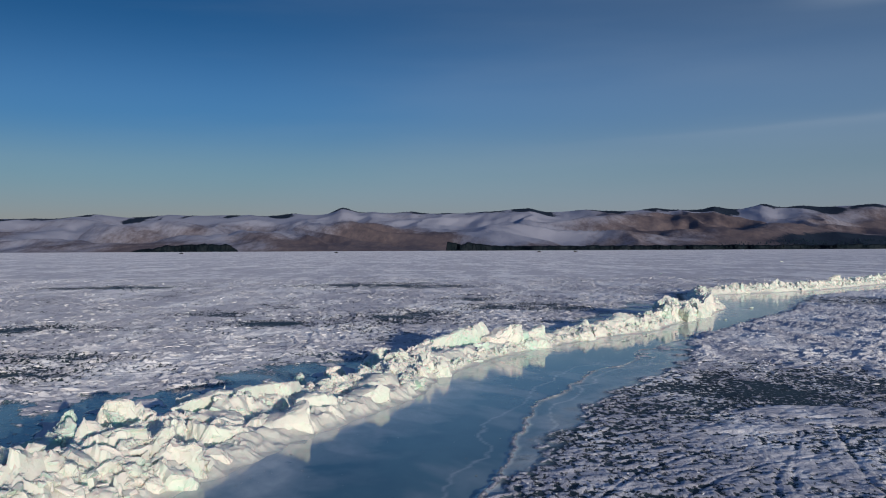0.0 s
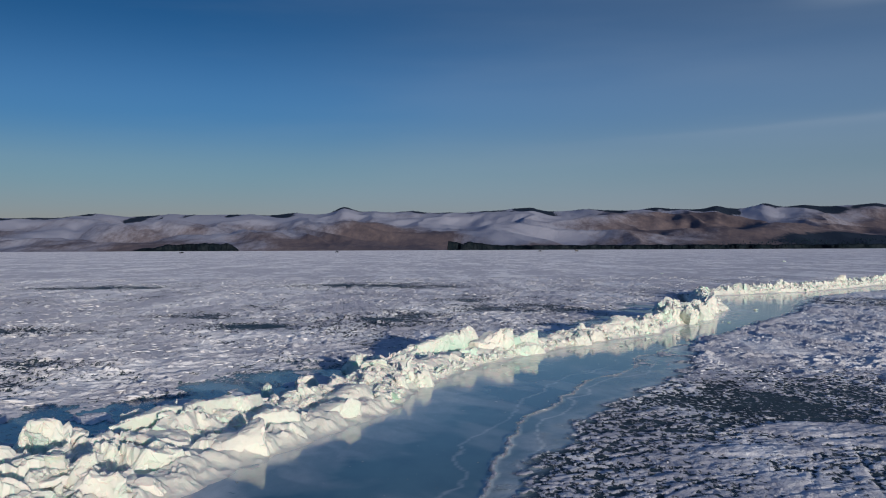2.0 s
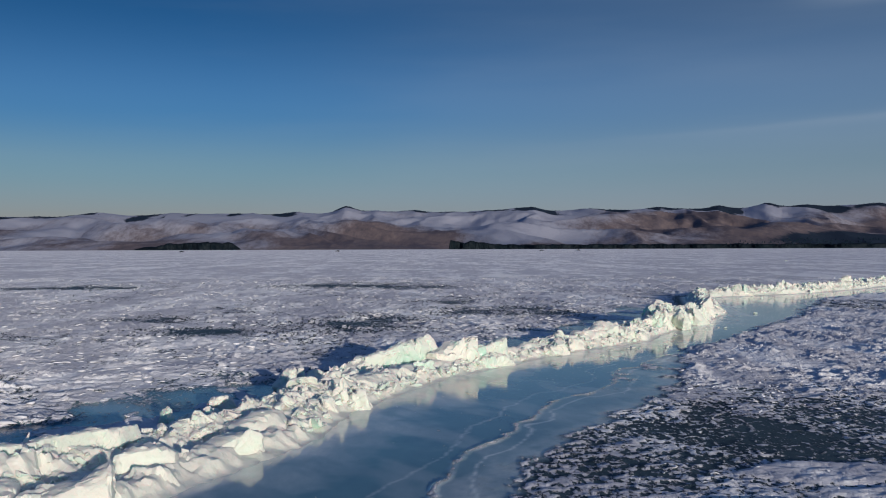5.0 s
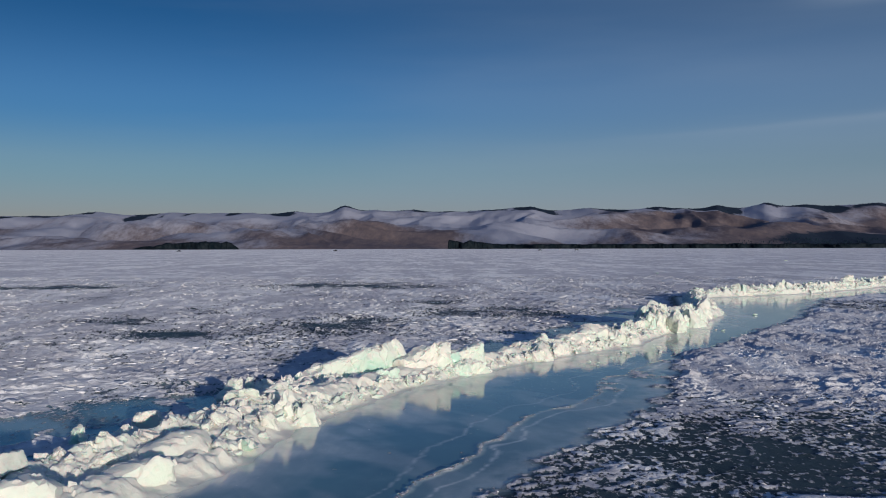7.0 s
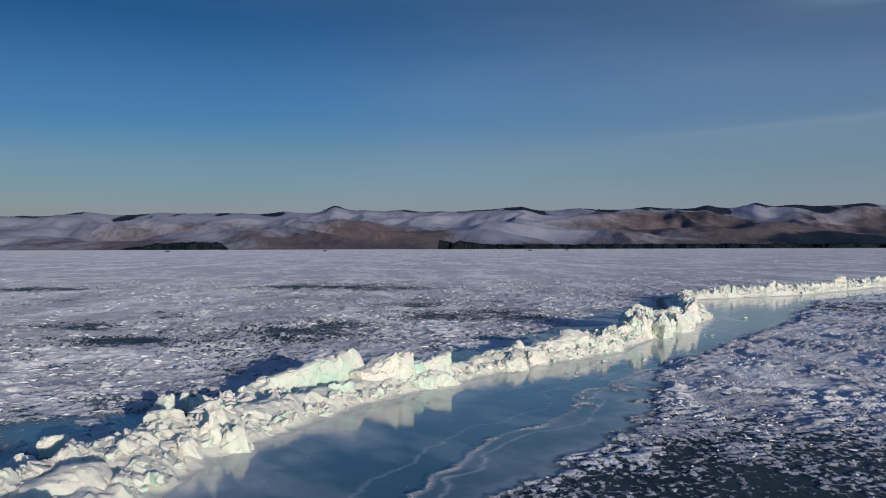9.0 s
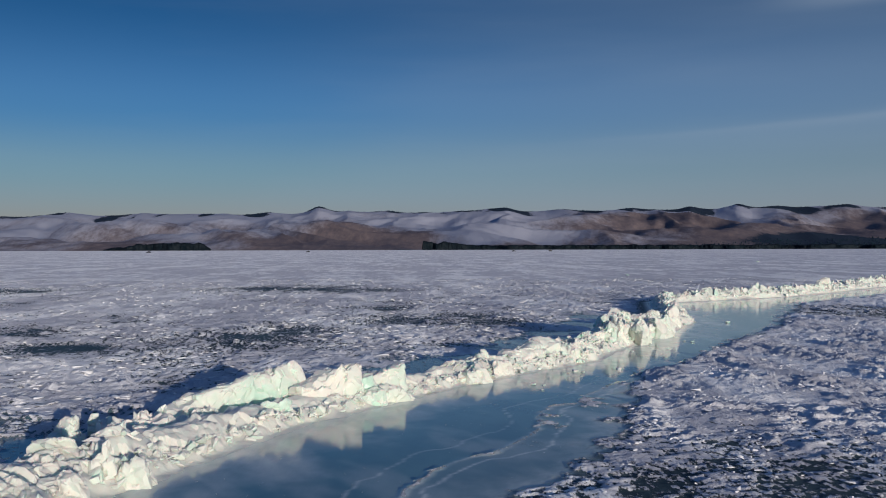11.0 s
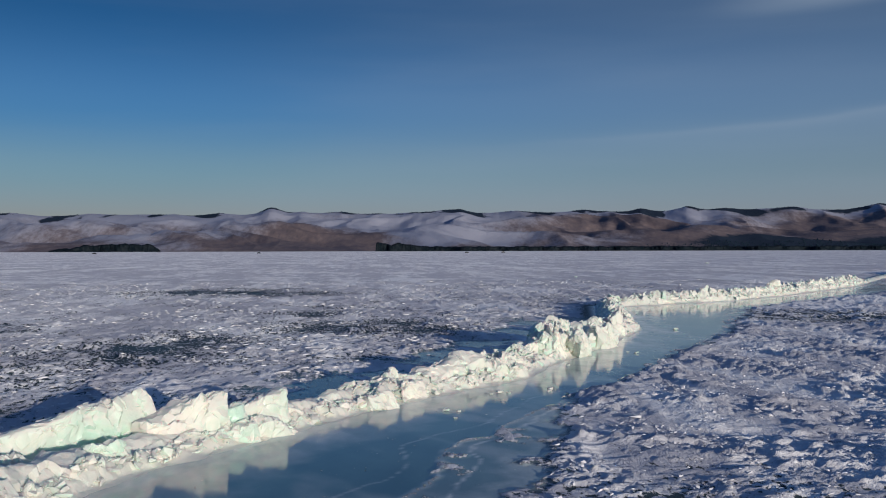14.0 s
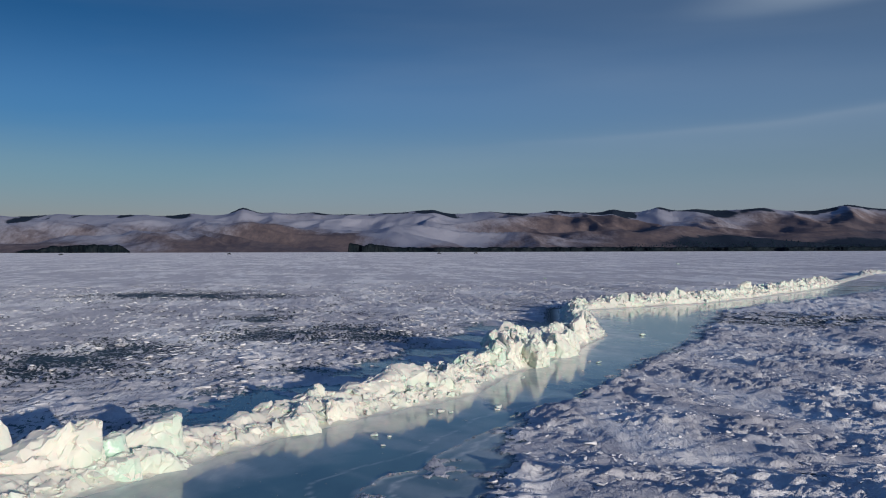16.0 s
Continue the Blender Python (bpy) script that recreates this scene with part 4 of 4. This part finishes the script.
def chunk_field(name, places, material, parent, label, category="", flat=1.0, tip=0.5, smooth=False):
    """Many small lumps joined into one mesh: places holds x, y, z, size."""
    rng = random.Random(len(places))
    kinds = []
    for k in range(10):
        bm = chunk_bmesh(300 + k, 9, 0.65)
        bmesh.ops.triangulate(bm, faces=bm.faces[:])
        bm.verts.index_update()
        kinds.append((np.array([v.co[:] for v in bm.verts]), np.array([[v.index for v in f.verts] for f in bm.faces])))
        bm.free()
    verts, faces, base = [], [], 0
    for x, y, z, size in places:
        co, tri = kinds[rng.randrange(10)]
        m = np.array(Euler((rng.uniform(-tip, tip), rng.uniform(-tip, tip), rng.uniform(0, 6.28))).to_matrix())
        scale = np.array((rng.uniform(0.8, 1.5), rng.uniform(0.6, 1.1), rng.uniform(0.6, 1.2) * flat)) * size
        verts.append((co * scale) @ m.T + (x, y, z))
        faces.append(tri + base)
        base += len(co)
    mesh = bpy.data.meshes.new(name)
    mesh.from_pydata(np.concatenate(verts).tolist(), [], np.concatenate(faces).tolist())
    mesh.materials.append(material)
    if smooth:
        mesh.shade_smooth()
    ob = new(name, mesh)
    ob.parent = parent
    return tagged(ob, label, category, kind="stuff")


def ridge_rubble():
    rng = np.random.default_rng(21)
    u = 13 + 133 * rng.random(9500) ** 1.3
    _, w = ridge_size(u)
    v = w * rng.uniform(0.04, 1.05, len(u))
    foot = (u > 34) & (u < 53) & (rng.random(len(u)) < 0.5)
    v = np.where(foot, w * rng.uniform(0.02, 0.3, len(u)), v)
    clear = (u > 20.5) & (u < 30) & (v < 1.5) & (v > 0.1) | (u > 35) & (u < 46) & (v > 0.4)
    u, v = u[~clear], v[~clear]
    size = 0.04 + 0.26 * rng.random(len(u)) ** 2.2
    z = np.maximum(0.0, bank_height(u, v)) + size * 0.1
    places = []
    for i in range(len(u)):
        x, y, _ = ridge_place(u[i], v[i])
        places.append((x, y, z[i], size[i]))
    chunk_field("ice_rubble", places, RUBBLE, ridge, "small broken ice rubble")


ridge_rubble()


# ---- lumps of snow and ice on the lake ----
def lake_lumps():
    rng = random.Random(33)
    xs, ys, sizes = [], [], []
    while len(xs) < 46000:
        y = 22 + 108 * rng.random() ** 0.9
        x = rng.uniform(-12 - 0.5 * y, 0.6 * y)
        xs.append(x), ys.append(y), sizes.append(0.09 + 0.34 * rng.random() ** 3)
    xs, ys = np.array(xs), np.array(ys)
    wu, wv = along(RIDGE, xs, ys)
    _, ev = along(EDGE, xs, ys)
    z, snow, _, _ = lake_surface(xs, ys)
    keep = (snow > 0.45) & ((wv < -4.5) | (ev > 0.8) & (np.arange(len(xs)) % 4 == 0)) & (fractal(xs * 0.25, ys * 0.12, 81, 3) > -0.12)
    places = [(x, y, h + s * 0.04, s * (0.6 if v > 0 else 1.0)) for x, y, h, s, v, ok in zip(xs, ys, z, sizes, wv, keep) if ok]
    chunk_field("snow_lumps", places, LUMPS, None, "scattered crusty white snow lumps on the frozen lake", "snow lumps", 0.2, 0.1, True)


lake_lumps()


def crust_crumbs():
    """Small broken bits of wind crust on the snow field beside the lead."""
    rng = np.random.default_rng(35)
    y = 13 + 52 * rng.random(24000)
    x = rng.uniform(0, 1, len(y)) * (8 + 0.62 * y)
    _, ev = along(EDGE, x, y)
    z, snow, _, _ = lake_surface(x, y)
    keep = (ev > -0.1) & (snow > 0.47) & (grain(x * 0.5, y * 0.5, 82) > -0.15)
    size = (0.02 + 0.06 * rng.random(len(y)) ** 2.5) * (0.7 + 0.9 * step(y, 22, 32))
    places = [(a, b, h + 0.2 * s, s) for a, b, h, s in zip(x[keep], y[keep], z[keep], size[keep])]
    chunk_field("crust_crumbs", places, LUMPS, None, "crumbs of white wind crust on the snow field", "snow crumbs", 0.6, 0.3)


crust_crumbs()


def crust_plates():
    """Tilted plates of wind crust broken out of the drifts beside the lead."""
    rng = np.random.default_rng(36)
    y = 23 + 62 * rng.random(2200) ** 1.2
    x = rng.uniform(0, 1, len(y)) * (8 + 0.68 * y)
    _, ev = along(EDGE, x, y)
    z, snow, _, _ = lake_surface(x, y)
    keep = (ev > 0.2) & (snow > 0.6) & (fractal(x * 0.45, y * 0.45, 83, 3) > -0.05)
    size = 0.05 + 0.15 * rng.random(len(y)) ** 3
    places = [(a, b, h + 0.08 * s, s) for a, b, h, s in zip(x[keep], y[keep], z[keep], size[keep])]
    chunk_field("crust_plates", places, LUMPS, None, "tilted broken plates of white wind crust on the snow field", "snow crust", 0.4, 0.25)


crust_plates()


def loose_chunk(x, y, size, seed):
    bm = chunk_bmesh(seed, 22, 0.38)
    for v in bm.verts:
        v.co = v.co * size + Vector((0, 0, size * 0.2))
    ob = part("ice_chunk", bm, ICE)
    ob.location = (x, y, -0.02)
    return tagged(ob, "small white broken ice chunk lying on clear lake ice", "ice chunk", "loose ice chunks")


spots = random.Random(91)
for k, (x, y, size, count) in enumerate([(11.2, 42.6, 0.2, 3), (9.7, 42.2, 0.22, 3), (14.1, 45.0, 0.18, 2), (8.0, 39.6, 0.18, 3), (16.2, 51, 0.2, 2), (21, 60.5, 0.28, 2), (12.8, 47.6, 0.14, 2),
                                         (34.5, 141, 0.5, 1), (97, 255, 0.8, 2)]):
    for c in range(count):
        loose_chunk(x + spots.gauss(0, 0.35) * (c > 0), y + spots.gauss(0, 0.5) * (c > 0), size * (1 if c == 0 else spots.uniform(0.35, 0.7)), 400 + k * 5 + c)


# ---- cars on the ice road ----
def box(bm, size, at, taper=1.0):
    done = bmesh.ops.create_cube(bm, size=1)
    for v in done["verts"]:
        k = taper if v.co.z > 0 else 1.0
        v.co = Vector((v.co.x * size[0] * k, v.co.y * size[1] * (0.5 + 0.5 * k), v.co.z * size[2])) + Vector(at)


def build_car(x, y, heading, paint, label, tall):
    car = tagged(new("car"), label, "car", "cars on the ice")
    bm = bmesh.new()
    box(bm, (4.7, 1.85, 0.75), (0, 0, 0.75))
    bmesh.ops.bevel(bm, geom=bm.edges[:], offset=0.14, segments=2, affect="EDGES")
    part("body", bm, paint, car)
    bm = bmesh.new()
    box(bm, (3.2 if tall else 2.6, 1.7, 0.75 if tall else 0.58), (-0.4, 0, 1.45 if tall else 1.38), 0.82)
    bmesh.ops.bevel(bm, geom=bm.edges[:], offset=0.08, segments=2, affect="EDGES")
    part("cabin", bm, GLASS, car)
    bm = bmesh.new()
    box(bm, (2.5 if tall else 1.9, 1.42, 0.05), (-0.4, 0, 1.84 if tall else 1.69))
    part("roof", bm, paint, car)
    for wx in (-1.45, 1.45):
        for wy in (-0.82, 0.82):
            bm = bmesh.new()
            bmesh.ops.create_cone(bm, cap_ends=True, segments=16, radius1=0.36, radius2=0.36, depth=0.24)
            bmesh.ops.rotate(bm, verts=bm.verts, matrix=Matrix.Rotation(radians(90), 3, "X"))
            bmesh.ops.translate(bm, verts=bm.verts, vec=(wx, wy, 0.36))
            part("wheel", bm, TYRE, car)
    car.matrix_basis = pose(x, y, 0.0, 0, 0, heading)
    return car


build_car(-298, 1011, 183, CAR_DARK, "dark car driving on the frozen lake", False)
build_car(-127, 1056, 182, CAR_GREY, "small grey car driving on the frozen lake", False)
build_car(115, 1062, 2, CAR_GREY, "grey saloon car driving on the frozen lake", False)
build_car(164, 1100, 4, CAR_DARK, "tall dark off-road car on the frozen lake", True)


# ---- far woods ----
def far_woods():
    rng = np.random.default_rng(5)
    b = np.concatenate([rng.uniform(-34, 42, 5200), rng.uniform(12, 42, 2600)])
    r = np.concatenate([4200 - 420 * rng.random(5200) ** 2, rng.uniform(2560, 2760, 2600)])
    z, _, forest = hill_shape(b, r)
    x, y = bearing_plan(b, r)
    low = r < 2800
    keep = np.where(low, rng.random(len(b)) < 0.6 * step(b, 14, 24), forest + rng.uniform(-0.25, 0.25, len(b)) > 0.48)
    x, y, z = x[keep], y[keep], z[keep]
    h = rng.uniform(2.0, 4.0, len(x)) * np.where(low[keep], 1.6, 1.0)
    w = h * rng.uniform(0.3, 0.45, len(x))
    verts, faces = [], []
    for i in range(len(x)):
        base = len(verts)
        for k in range(5):
            a = k * 1.2566 + i
            verts.append((x[i] + w[i] * math.cos(a), y[i] + w[i] * math.sin(a), z[i] - 1 + 0.15 * h[i] * (k % 2)))
        verts.append((x[i] + 0.1 * w[i], y[i], z[i] + h[i]))
        faces += [(base + k, base + (k + 1) % 5, base + 5) for k in range(5)]
    mesh = bpy.data.meshes.new("far_woods")
    mesh.from_pydata(verts, [], faces)
    mesh.materials.append(TREES)
    tagged(new("far_woods", mesh), "far dark conifer woods on the hilltops and shore", "woods", kind="stuff")


far_woods()
